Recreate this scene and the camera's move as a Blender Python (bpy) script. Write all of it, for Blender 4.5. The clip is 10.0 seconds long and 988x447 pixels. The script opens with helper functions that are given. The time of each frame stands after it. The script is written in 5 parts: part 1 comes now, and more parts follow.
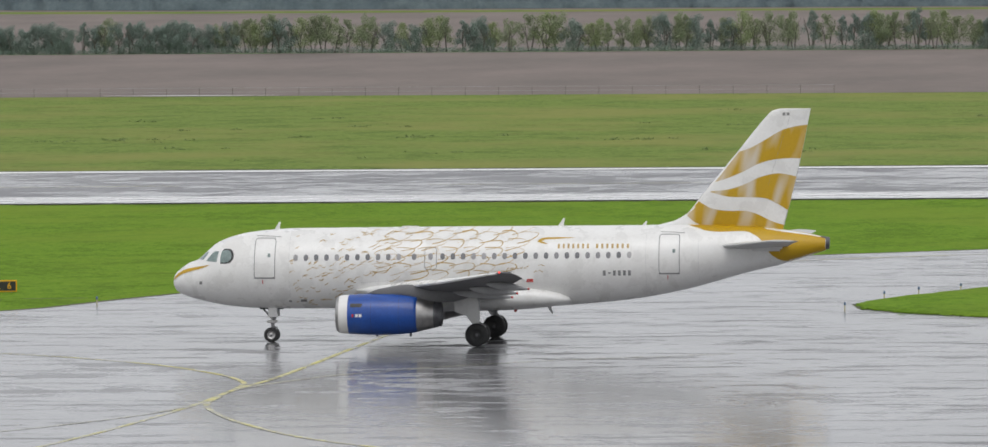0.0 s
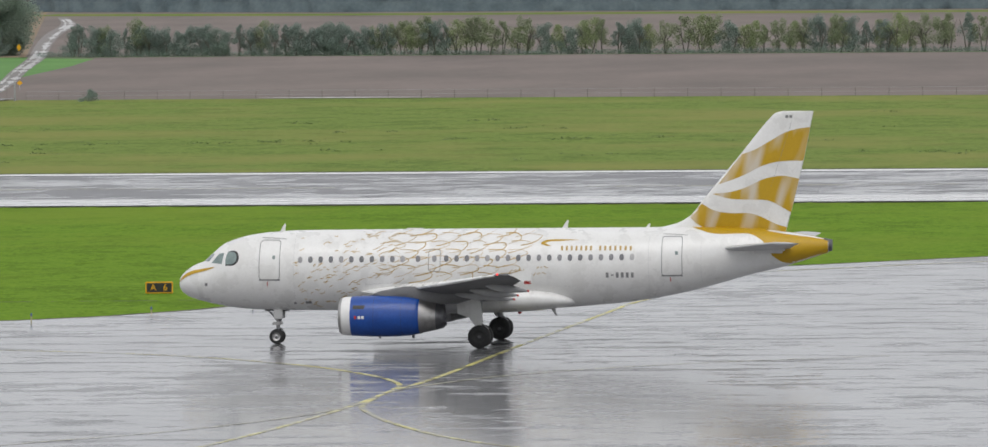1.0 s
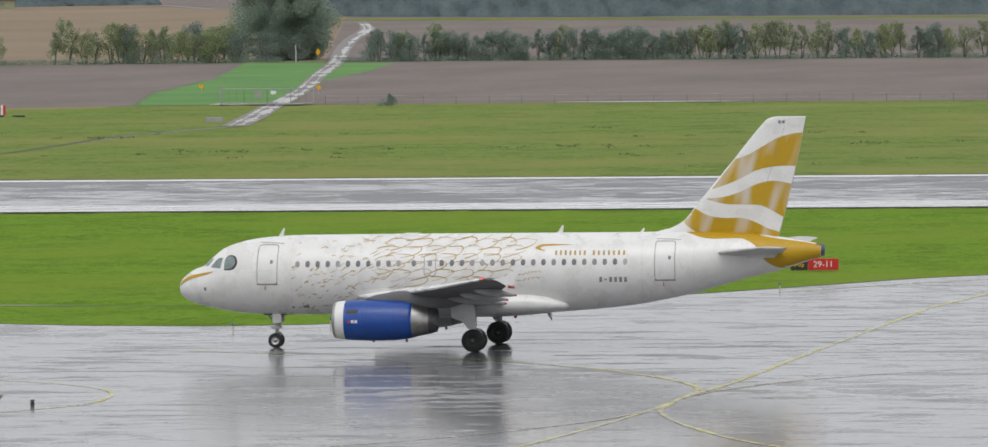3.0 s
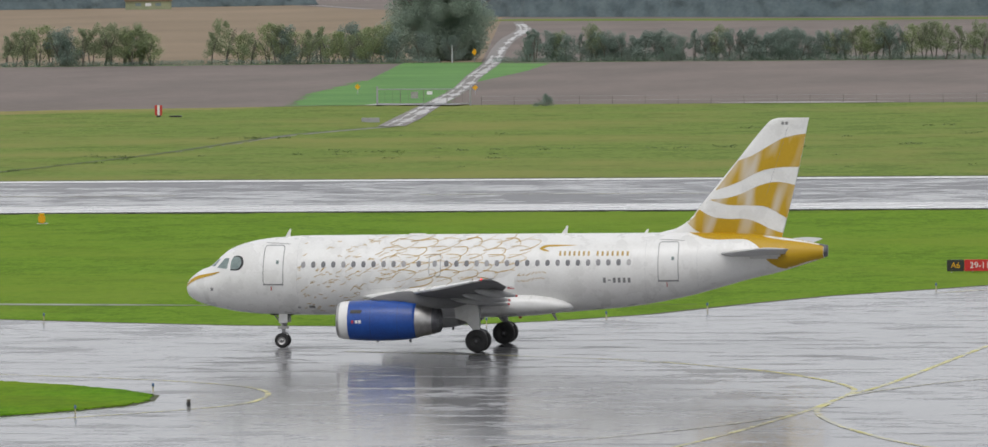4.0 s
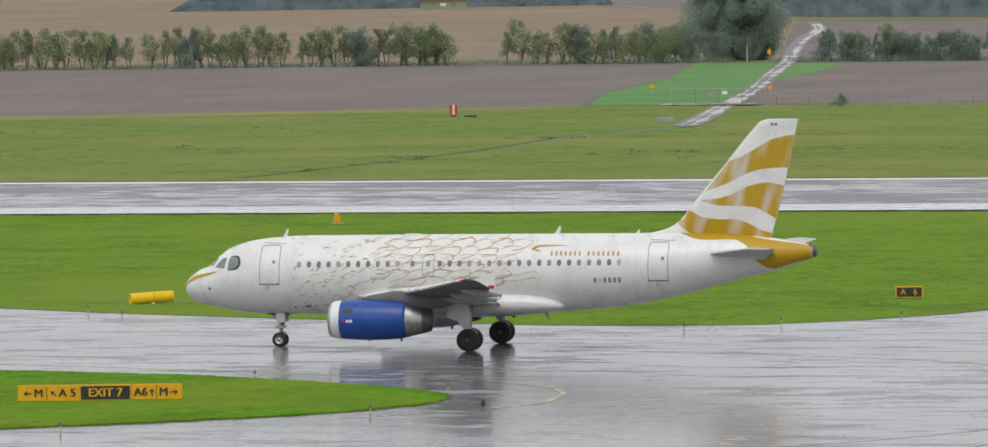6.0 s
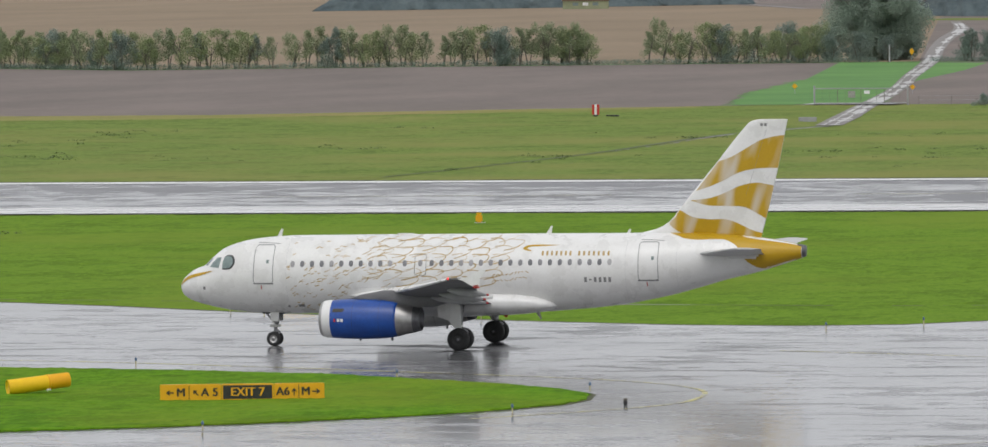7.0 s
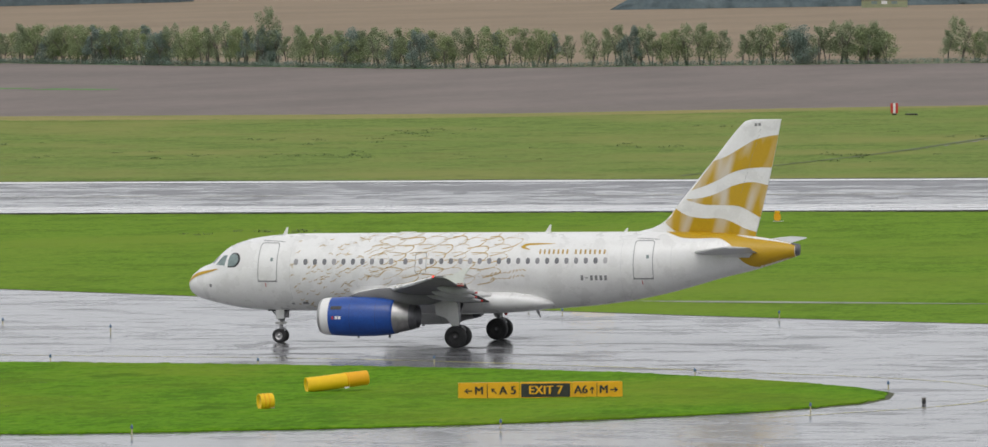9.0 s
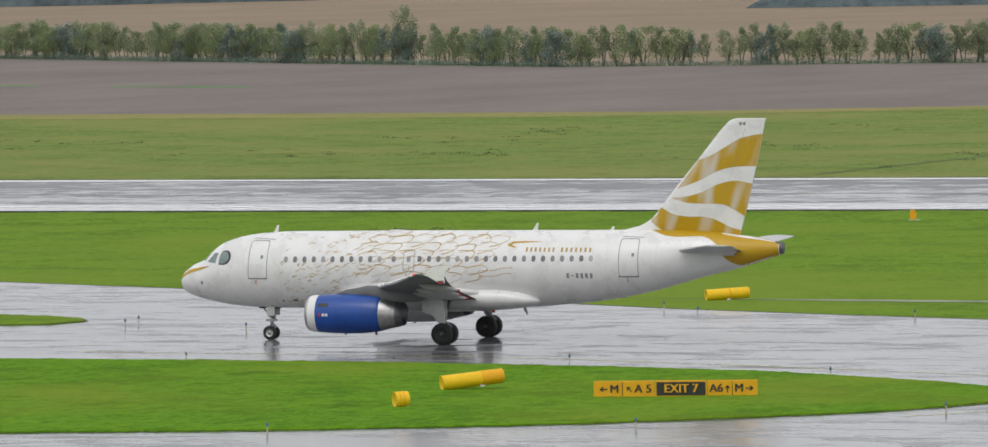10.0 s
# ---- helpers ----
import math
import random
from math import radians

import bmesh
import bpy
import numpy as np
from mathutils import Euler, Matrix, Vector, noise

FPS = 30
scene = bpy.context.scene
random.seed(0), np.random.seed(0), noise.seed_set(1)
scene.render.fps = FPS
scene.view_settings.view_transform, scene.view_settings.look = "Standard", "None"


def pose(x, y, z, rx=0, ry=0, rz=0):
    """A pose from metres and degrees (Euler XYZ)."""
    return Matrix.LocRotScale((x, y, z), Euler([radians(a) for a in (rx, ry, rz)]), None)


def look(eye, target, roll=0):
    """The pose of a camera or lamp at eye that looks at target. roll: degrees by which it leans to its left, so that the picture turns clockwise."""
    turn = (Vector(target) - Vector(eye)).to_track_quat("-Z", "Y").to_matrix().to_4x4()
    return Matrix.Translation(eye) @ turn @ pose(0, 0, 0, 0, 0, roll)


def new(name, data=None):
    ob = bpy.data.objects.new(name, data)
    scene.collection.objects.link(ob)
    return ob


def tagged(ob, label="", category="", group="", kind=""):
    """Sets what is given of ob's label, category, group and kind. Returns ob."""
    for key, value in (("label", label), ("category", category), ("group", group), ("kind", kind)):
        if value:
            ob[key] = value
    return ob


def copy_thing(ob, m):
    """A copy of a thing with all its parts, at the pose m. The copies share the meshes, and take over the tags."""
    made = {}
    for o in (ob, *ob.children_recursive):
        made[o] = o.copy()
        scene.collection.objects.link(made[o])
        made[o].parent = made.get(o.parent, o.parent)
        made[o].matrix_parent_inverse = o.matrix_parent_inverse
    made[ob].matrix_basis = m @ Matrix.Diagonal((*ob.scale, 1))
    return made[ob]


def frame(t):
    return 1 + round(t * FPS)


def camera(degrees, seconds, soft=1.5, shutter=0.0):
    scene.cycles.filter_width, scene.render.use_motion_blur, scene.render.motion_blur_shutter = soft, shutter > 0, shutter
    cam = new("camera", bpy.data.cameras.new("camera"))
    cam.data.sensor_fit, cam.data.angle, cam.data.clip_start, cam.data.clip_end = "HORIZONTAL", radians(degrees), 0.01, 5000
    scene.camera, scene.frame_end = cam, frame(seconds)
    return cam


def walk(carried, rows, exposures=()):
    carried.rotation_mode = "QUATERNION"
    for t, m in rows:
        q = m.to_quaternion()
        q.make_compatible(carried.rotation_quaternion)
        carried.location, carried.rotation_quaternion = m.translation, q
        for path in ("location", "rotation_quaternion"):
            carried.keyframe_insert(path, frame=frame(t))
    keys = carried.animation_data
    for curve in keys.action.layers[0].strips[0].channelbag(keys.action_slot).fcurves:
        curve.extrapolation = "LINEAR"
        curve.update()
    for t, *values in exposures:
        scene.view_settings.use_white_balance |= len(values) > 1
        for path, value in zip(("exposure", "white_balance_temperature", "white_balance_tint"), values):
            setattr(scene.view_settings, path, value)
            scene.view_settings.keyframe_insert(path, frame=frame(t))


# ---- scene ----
cam = camera(7.4465, 10.0, soft=1.45)
# seconds, pan to the left of north, tilt, lean (degrees): a camera on a tripod 22 m above the tarmac
AIM = (
    (0, 6.1041, -2.3648, 0.466),
    (0.5, 6.7111, -2.3523, 0.438),
    (1, 7.2789, -2.3418, 0.487),
    (1.5, 7.8261, -2.3279, 0.534),
    (2, 8.3698, -2.3128, 0.552),
    (2.5, 8.9426, -2.3004, 0.572),
    (4, 10.7134, -2.2751, 0.560),
    (4.5, 11.2721, -2.2695, 0.574),
    (5, 11.8131, -2.2631, 0.575),
    (5.5, 12.3817, -2.2575, 0.602),
    (7, 14.0127, -2.2459, 0.635),
    (7.5, 14.5486, -2.2386, 0.647),
    (8, 15.1125, -2.2372, 0.638),
    (8.5, 15.6982, -2.2316, 0.648),
    (9, 16.2649, -2.2318, 0.659),
    (9.5, 16.7908, -2.2332, 0.666),
    (10, 17.2883, -2.2339, 0.629),
)

def aim(yaw, tilt, lean):
    return pose(0, 0, 21.96, 0, 0, yaw) @ pose(0, 0, 0, 90 + tilt) @ pose(0, 0, 0, 0, 0, -lean)


walk(cam, [(t, aim(a, b, c)) for t, a, b, c in AIM], exposures=((0.0, 0.0), (10.0, 0.0)))

# ---- world and sun: a rainy overcast day ----
SUN_EL, SUN_ROT = 58.0, 195.0
world = bpy.data.worlds.new("overcast_sky")
scene.world = world
world.use_nodes = True
wt = world.node_tree
wt.nodes.clear()
sky = wt.nodes.new("ShaderNodeTexSky")
sky.sky_type, sky.sun_disc = "NISHITA", False
sky.sun_elevation, sky.sun_rotation = radians(SUN_EL), radians(SUN_ROT)
sky.air_density, sky.dust_density, sky.ozone_density = 1.0, 4.0, 1.0
grey = wt.nodes.new("ShaderNodeHueSaturation")
grey.inputs["Saturation"].default_value = 0.16
bg = wt.nodes.new("ShaderNodeBackground")
bg.inputs["Strength"].default_value = 0.12
wout = wt.nodes.new("ShaderNodeOutputWorld")
wt.links.new(sky.outputs[0], grey.inputs["Color"])
cloud = wt.nodes.new("ShaderNodeMix")
cloud.data_type = "RGBA"
cloud.inputs["Factor"].default_value, cloud.inputs["B"].default_value = 0.6, (7.6, 7.75, 8.1, 1)
wt.links.new(grey.outputs[0], cloud.inputs["A"])
wt.links.new(cloud.outputs["Result"], bg.inputs["Color"])
wt.links.new(bg.outputs[0], wout.inputs["Surface"])

sun_data = bpy.data.lights.new("sun", "SUN")
sun_data.energy, sun_data.angle, sun_data.color = 0.6, radians(40), (1.0, 0.97, 0.93)
sun = new("sun", sun_data)
sun.matrix_world = look((-35, 175, 340), (-90, 380, 0))


# ---- materials ----
def nodes_of(name):
    m = bpy.data.materials.new(name)
    m.use_nodes = True
    nt = m.node_tree
    return m, nt, nt.nodes["Principled BSDF"]


def noise_node(nt, scale, detail=4.0, rough=0.55, stretch=(1, 1, 1), space="Object", turn=0.0):
    tc = nt.nodes.new("ShaderNodeTexCoord")
    rt = nt.nodes.new("ShaderNodeMapping")
    rt.inputs["Rotation"].default_value = (0, 0, radians(turn))
    mp = nt.nodes.new("ShaderNodeMapping")
    mp.inputs["Scale"].default_value = stretch
    n = nt.nodes.new("ShaderNodeTexNoise")
    n.inputs["Scale"].default_value, n.inputs["Detail"].default_value, n.inputs["Roughness"].default_value = scale, detail, rough
    nt.links.new(tc.outputs[space], rt.inputs["Vector"])
    nt.links.new(rt.outputs[0], mp.inputs["Vector"])
    nt.links.new(mp.outputs[0], n.inputs["Vector"])
    return n.outputs["Fac"]


def ramp(nt, fac, *stops):
    r = nt.nodes.new("ShaderNodeValToRGB")
    e = r.color_ramp.elements
    while len(e) < len(stops):
        e.new(0.5)
    for el, (p, c) in zip(e, stops):
        el.position, el.color = p, (*c, 1) if len(c) == 3 else c
    nt.links.new(fac, r.inputs["Fac"])
    return r.outputs["Color"]


def mix(nt, fac, a, b, mode="MIX"):
    n = nt.nodes.new("ShaderNodeMix")
    n.data_type, n.blend_type = "RGBA", mode
    for sock, val in ((n.inputs["Factor"], fac), (n.inputs["A"], a), (n.inputs["B"], b)):
        if hasattr(val, "links"):
            nt.links.new(val, sock)
        elif isinstance(val, tuple):
            sock.default_value = (*val, 1)
        else:
            sock.default_value = val
    return n.outputs["Result"]


def math_node(nt, op, a, b=0.0, c=0.0):
    n = nt.nodes.new("ShaderNodeMath")
    n.operation = op
    for sock, val in zip(n.inputs, (a, b, c)):
        if hasattr(val, "links"):
            nt.links.new(val, sock)
        else:
            sock.default_value = val
    return n.outputs[0]


def bump(nt, bsdf, height, strength, dist):
    b = nt.nodes.new("ShaderNodeBump")
    b.inputs["Strength"].default_value, b.inputs["Distance"].default_value = strength, dist
    nt.links.new(height, b.inputs["Height"])
    nt.links.new(b.outputs[0], bsdf.inputs["Normal"])


def g(v):
    return (v, v, v)


def surface(name, lo, hi, rough=0.6, metal=0.0, scale=3.0, fine=40.0, bump_d=0.0, rough_var=0.1, coat=0.0, stretch=(1, 1, 1)):
    """A plain surface with broad stains and fine grain between two colours."""
    m, nt, b = nodes_of(name)
    n1, n2 = noise_node(nt, scale, stretch=stretch), noise_node(nt, fine, 3.0)
    f = math_node(nt, "ADD", math_node(nt, "MULTIPLY", n1, 0.65), math_node(nt, "MULTIPLY", n2, 0.35))
    nt.links.new(ramp(nt, f, (0.36, lo), (0.62, hi)), b.inputs["Base Color"])
    nt.links.new(math_node(nt, "MULTIPLY_ADD", n1, rough_var * 2, rough - rough_var), b.inputs["Roughness"])
    b.inputs["Metallic"].default_value, b.inputs["Coat Weight"].default_value = metal, coat
    if bump_d:
        bump(nt, b, n2, 0.6, bump_d)
    return m


def wet_pavement(name, lo, hi, puddle, tone=3.0, wet=(0.04, 0.34), ripple=0.0012, cover=0.5):
    """Wet tarmac: broad films of standing water, broken by damp, rougher patches and wind ripples."""
    m, nt, b = nodes_of(name)
    broad = noise_node(nt, 0.028, 4.0, 0.55)
    pools = noise_node(nt, puddle, 7.0, 0.62, (0.8, 1, 1))
    streak = noise_node(nt, 0.55, 6.0, 0.62, (0.55, 0.7, 1))
    grain = noise_node(nt, tone, 5.0, 0.7)
    f = math_node(nt, "ADD", math_node(nt, "MULTIPLY", broad, 0.35), math_node(nt, "ADD", math_node(nt, "MULTIPLY", grain, 0.2), math_node(nt, "MULTIPLY", streak, 0.45)))
    nt.links.new(ramp(nt, f, (0.42, lo), (0.57, hi)), b.inputs["Base Color"])
    p = math_node(nt, "ADD", math_node(nt, "MULTIPLY", pools, 0.36), math_node(nt, "ADD", math_node(nt, "MULTIPLY", broad, 0.24), math_node(nt, "MULTIPLY", streak, 0.40)))
    dry = ramp(nt, p, (cover - 0.015, g(0.0)), (cover + 0.008, g(0.5)), (cover + 0.035, g(1.0)))
    combed = noise_node(nt, 0.42, 7.0, 0.68, (0.32, 1, 1), turn=-3)
    dry = math_node(nt, "MAXIMUM", dry, ramp(nt, combed, (0.54, g(0.0)), (0.57, g(0.55)), (0.62, g(1.0))))
    nt.links.new(math_node(nt, "MULTIPLY_ADD", dry, wet[1] - wet[0], wet[0]), b.inputs["Roughness"])
    nt.links.new(math_node(nt, "MULTIPLY_ADD", dry, -0.3, 0.55), b.inputs["Specular IOR Level"])
    b.inputs["IOR"].default_value = 1.33
    waves = noise_node(nt, 0.9, 5.0, 0.65, (0.35, 1, 1), turn=-4)
    damp = math_node(nt, "ADD", math_node(nt, "MULTIPLY", dry, math_node(nt, "ADD", grain, streak)), math_node(nt, "MULTIPLY", waves, 0.8))
    bump(nt, b, damp, 0.7, ripple)
    return m


def grass_material(name, lo, mid, hi, dry, clump=1.4, turn=0, patch=0.45):
    """Grass: clumps and blades on broad damp and dry patches."""
    m, nt, b = nodes_of(name)
    broad, patchy = noise_node(nt, 0.03, 5.0, 0.6), noise_node(nt, 0.16, 7.0, 0.7, (1, 0.8, 1), turn=turn)
    tuft, fine = noise_node(nt, clump, 6.0, 0.72, (1, 0.55, 1), turn=turn), noise_node(nt, 7.0, 3.0, 0.7, (1, 0.2, 1), turn=turn)
    f = math_node(nt, "ADD", math_node(nt, "MULTIPLY", tuft, 0.36), math_node(nt, "ADD", math_node(nt, "MULTIPLY", fine, 0.22), math_node(nt, "MULTIPLY", patchy, 0.42)))
    c = ramp(nt, f, (0.40, tuple(0.84 * v for v in lo)), (0.46, lo), (0.52, mid), (0.60, hi))
    c = mix(nt, ramp(nt, broad, (0.46, g(0.0)), (0.62, g(0.75))), c, dry)
    c = mix(nt, ramp(nt, patchy, (0.56, g(0.0)), (0.66, g(patch))), c, tuple(0.72 * v for v in lo))
    c = mix(nt, ramp(nt, tuft, (0.58, g(0.0)), (0.68, g(0.4))), c, dry)
    nt.links.new(c, b.inputs["Base Color"])
    b.inputs["Roughness"].default_value, b.inputs["Specular IOR Level"].default_value = 0.95, 0.05
    return m


def leaf_material(name, lo, hi):
    """Thin leaves that let part of the light through."""
    m, nt, b = nodes_of(name)
    oi = nt.nodes.new("ShaderNodeObjectInfo")
    geo = nt.nodes.new("ShaderNodeNewGeometry")
    f = math_node(nt, "ADD", math_node(nt, "MULTIPLY", geo.outputs["Random Per Island"], 0.55), math_node(nt, "MULTIPLY", oi.outputs["Random"], 0.45))
    c = ramp(nt, f, (0.1, lo), (0.9, hi))
    nt.links.new(c, b.inputs["Base Color"])
    b.inputs["Roughness"].default_value, b.inputs["Specular IOR Level"].default_value = 0.8, 0.1
    tr = nt.nodes.new("ShaderNodeBsdfTranslucent")
    nt.links.new(c, tr.inputs["Color"])
    ms = nt.nodes.new("ShaderNodeMixShader")
    ms.inputs["Fac"].default_value = 0.5
    nt.links.new(b.outputs[0], ms.inputs[1])
    nt.links.new(tr.outputs[0], ms.inputs[2])
    nt.links.new(ms.outputs[0], nt.nodes["Material Output"].inputs["Surface"])
    return m


GRASS = grass_material("mown_grass", (0.10, 0.185, 0.014), (0.14, 0.248, 0.020), (0.17, 0.285, 0.030), (0.17, 0.25, 0.028), patch=0.3)
GRASS_LUSH = grass_material("lush_grass", (0.075, 0.18, 0.007), (0.112, 0.25, 0.010), (0.145, 0.295, 0.016), (0.19, 0.245, 0.022), patch=0.85)
GRASS_FAR = grass_material("rough_grass", (0.125, 0.180, 0.042), (0.168, 0.235, 0.055), (0.212, 0.268, 0.070), (0.235, 0.240, 0.075), patch=0.5)
TARMAC = wet_pavement("wet_tarmac", (0.155, 0.155, 0.163), (0.265, 0.265, 0.274), 0.14, wet=(0.12, 0.36), ripple=0.0026, cover=0.55)
RUNWAY = wet_pavement("wet_runway", (0.11, 0.11, 0.118), (0.18, 0.18, 0.19), 0.10, wet=(0.08, 0.4), cover=0.487)
SHOULDER = wet_pavement("wet_concrete", g(0.5), g(0.62), 0.1, wet=(0.15, 0.35))
# Wet soil at pavement edges; also the painted ditch shadow by the path.
SOIL_AND_SHADE = surface("soil_and_shade", (0.05, 0.06, 0.03), (0.10, 0.10, 0.05), 0.9, scale=0.8, fine=8)
DITCH = surface("ditch_sedge", (0.085, 0.11, 0.05), (0.125, 0.155, 0.07), 0.9, scale=0.6, fine=5)
PLOUGH = surface("ploughed_soil", (0.135, 0.110, 0.097), (0.20, 0.163, 0.145), 0.95, scale=0.05, fine=0.5, bump_d=0.05, stretch=(1, 0.3, 1))
STUBBLE = surface("stubble_field", (0.20, 0.147, 0.09), (0.27, 0.20, 0.13), 0.95, scale=0.03, fine=0.4, bump_d=0.05, stretch=(1, 0.35, 1))
GREEN_CROP = surface("young_crop", (0.065, 0.19, 0.035), (0.12, 0.27, 0.06), 0.95, scale=0.05, fine=1.0)
TRACK = surface("wet_farm_track", (0.14, 0.125, 0.115), (0.24, 0.22, 0.205), 0.6, scale=0.16, fine=0.8, rough_var=0.25, stretch=(2.0, 0.3, 1))
DRY_VERGE = grass_material("dry_verge_grass", (0.24, 0.22, 0.085), (0.29, 0.26, 0.10), (0.33, 0.29, 0.12), (0.23, 0.25, 0.075))
SHED_WALL = surface("dull_shed_wall", (0.24, 0.27, 0.16), (0.32, 0.34, 0.21), 0.8, scale=0.3, fine=2)
PATH_GREY = surface("worn_grey_path", (0.14, 0.15, 0.12), (0.36, 0.36, 0.33), 0.7, scale=0.25, fine=2)
LINE_YELLOW = wet_pavement("worn_yellow_paint", (0.32, 0.30, 0.17), (0.60, 0.55, 0.18), 0.3, wet=(0.15, 0.4))
LINE_FAINT = wet_pavement("faded_paint", (0.30, 0.29, 0.22), (0.46, 0.44, 0.33), 0.3, wet=(0.15, 0.4))
LINE_WHITE = surface("white_paint", g(0.7), g(0.82), 0.3, scale=0.4, fine=4)
WHITE = surface("white_aircraft_paint", (0.72, 0.71, 0.69), (0.80, 0.795, 0.78), 0.28, scale=0.9, fine=9, rough_var=0.05, coat=0.25)
# Underside shade is put into this grey, darker than the wing's own paint.
WING_SHADED = surface("shaded_wing_grey", (0.12, 0.12, 0.125), (0.17, 0.17, 0.175), 0.75, scale=1.2, fine=12, stretch=(0.5, 2, 1))
GOLD = surface("gold_paint", (0.46, 0.275, 0.001), (0.50, 0.30, 0.002), 0.45, scale=1.0, fine=12, rough_var=0.05, coat=0.1)


def gold_band():
    """Gold fin paint; its reflective sheen is painted in as broad soft silver-white streaks along the rudder's lean."""
    m, nt, b = nodes_of("gold_fin_with_sheen")
    tc, sep, com = (nt.nodes.new("ShaderNode" + k) for k in ("TexCoord", "SeparateXYZ", "CombineXYZ"))
    nt.links.new(tc.outputs["Object"], sep.inputs[0])
    nt.links.new(math_node(nt, "MULTIPLY_ADD", sep.outputs["Z"], -0.25, sep.outputs["X"]), com.inputs["X"])
    nt.links.new(math_node(nt, "MULTIPLY", sep.outputs["Z"], 0.22), com.inputs["Z"])
    n = nt.nodes.new("ShaderNodeTexNoise")
    n.inputs["Scale"].default_value, n.inputs["Detail"].default_value, n.inputs["Roughness"].default_value = 1.25, 1.5, 0.4
    nt.links.new(com.outputs[0], n.inputs["Vector"])
    fine = noise_node(nt, 9.0, 3.0)
    base = ramp(nt, fine, (0.3, (0.47, 0.285, 0.001)), (0.7, (0.51, 0.31, 0.002)))
    nt.links.new(mix(nt, ramp(nt, n.outputs["Fac"], (0.47, g(0.0)), (0.68, g(0.8))), base, (0.62, 0.58, 0.52)), b.inputs["Base Color"])
    b.inputs["Roughness"].default_value, b.inputs["Coat Weight"].default_value = 0.4, 0.2
    return m


GOLD_BAND = gold_band()
GOLD_LINE = surface("gold_line_paint", (0.36, 0.235, 0.06), (0.50, 0.33, 0.09), 0.4, scale=2.0, fine=12)
BLUE = surface("royal_blue_paint", (0.005, 0.052, 0.27), (0.009, 0.075, 0.36), 0.34, scale=1.0, fine=8, rough_var=0.08, coat=0.2)
PALE_GREY = surface("pale_grey_paint", (0.48, 0.48, 0.48), (0.58, 0.58, 0.58), 0.4, scale=1.2, fine=12)
MID_GREY = surface("mid_grey_paint", (0.27, 0.27, 0.275), (0.36, 0.36, 0.365), 0.6, scale=1.2, fine=12)
METAL = surface("brushed_metal", (0.34, 0.33, 0.325), (0.5, 0.49, 0.48), 0.36, 1.0, scale=3, fine=30)
DARK_METAL = surface("sooty_metal", (0.10, 0.10, 0.11), (0.2, 0.2, 0.21), 0.45, 0.7, scale=3, fine=30)
STRUT = surface("grey_strut_paint", (0.34, 0.34, 0.35), (0.5, 0.5, 0.51), 0.4, scale=4, fine=40)
RUBBER = surface("tyre_rubber", g(0.018), g(0.04), 0.7, scale=6, fine=60)
GLASS_DARK = surface("tinted_glazing", (0.16, 0.21, 0.205), (0.25, 0.31, 0.30), 0.06, scale=3, fine=20, rough_var=0.02)


def cabin_glazing():
    """Cabin panes, some with the blind drawn."""
    m, nt, b = nodes_of("cabin_window_glazing")
    oi = nt.nodes.new("ShaderNodeObjectInfo")
    c = ramp(nt, oi.outputs["Random"], (0.1, (0.17, 0.17, 0.18)), (0.7, (0.28, 0.275, 0.285)), (0.95, (0.44, 0.43, 0.43)))
    nt.links.new(c, b.inputs["Base Color"])
    b.inputs["Roughness"].default_value = 0.12
    return m


PANE = cabin_glazing()
SEAM = surface("panel_seam", g(0.16), g(0.26), 0.5, scale=5, fine=30)
BLACK = surface("black_marking", g(0.02), g(0.035), 0.45, scale=5, fine=30)
RED = surface("red_paint", (0.42, 0.02, 0.02), (0.55, 0.04, 0.03), 0.4, scale=5, fine=30)
SIGN_YELLOW = surface("sign_yellow", (0.74, 0.37, 0.004), (0.82, 0.43, 0.007), 0.4, scale=2, fine=20)
SIGN_BLACK = surface("sign_black", g(0.02), g(0.035), 0.4, scale=4, fine=30)
SIGN_RED = surface("sign_red", (0.5, 0.015, 0.02), (0.6, 0.025, 0.03), 0.4, scale=4, fine=30)
SIGN_WHITE = surface("sign_white", g(0.7), g(0.8), 0.4, scale=4, fine=30)
TUBE_YELLOW = surface("yellow_plastic", (0.82, 0.48, 0.002), (0.90, 0.56, 0.005), 0.6, scale=1.5, fine=15)
TUBE_ORANGE = surface("orange_plastic", (0.80, 0.38, 0.002), (0.87, 0.43, 0.004), 0.6, scale=1.5, fine=15)
STAKE = surface("pale_stake_paint", (0.42, 0.38, 0.22), (0.55, 0.50, 0.30), 0.5, scale=6, fine=40)
LAMP_BLUE = surface("blue_lens", (0.06, 0.11, 0.20), (0.09, 0.17, 0.27), 0.3, scale=8, fine=60)
BARK = surface("bark", (0.13, 0.12, 0.10), (0.2, 0.18, 0.155), 0.9, scale=1.0, fine=8)
# Tree leaves are paler and greyer than foliage: haze painted into their base.
LEAF_A = leaf_material("hazed_hedge_leaves", (0.28, 0.33, 0.215), (0.34, 0.39, 0.23))
LEAF_B = leaf_material("hazed_dark_leaves", (0.245, 0.31, 0.275), (0.275, 0.345, 0.29))
LEAF_BIG = leaf_material("hazed_tree_leaves", (0.33, 0.41, 0.35), (0.37, 0.45, 0.355))
LEAF_C = leaf_material("hazed_light_leaves", (0.29, 0.345, 0.19), (0.35, 0.41, 0.21))
# Distance haze is put into this blue-grey canopy colour.
WOODS = surface("hazed_canopy", (0.068, 0.095, 0.105), (0.115, 0.148, 0.155), 0.95, scale=0.22, fine=1.1, bump_d=0.2)


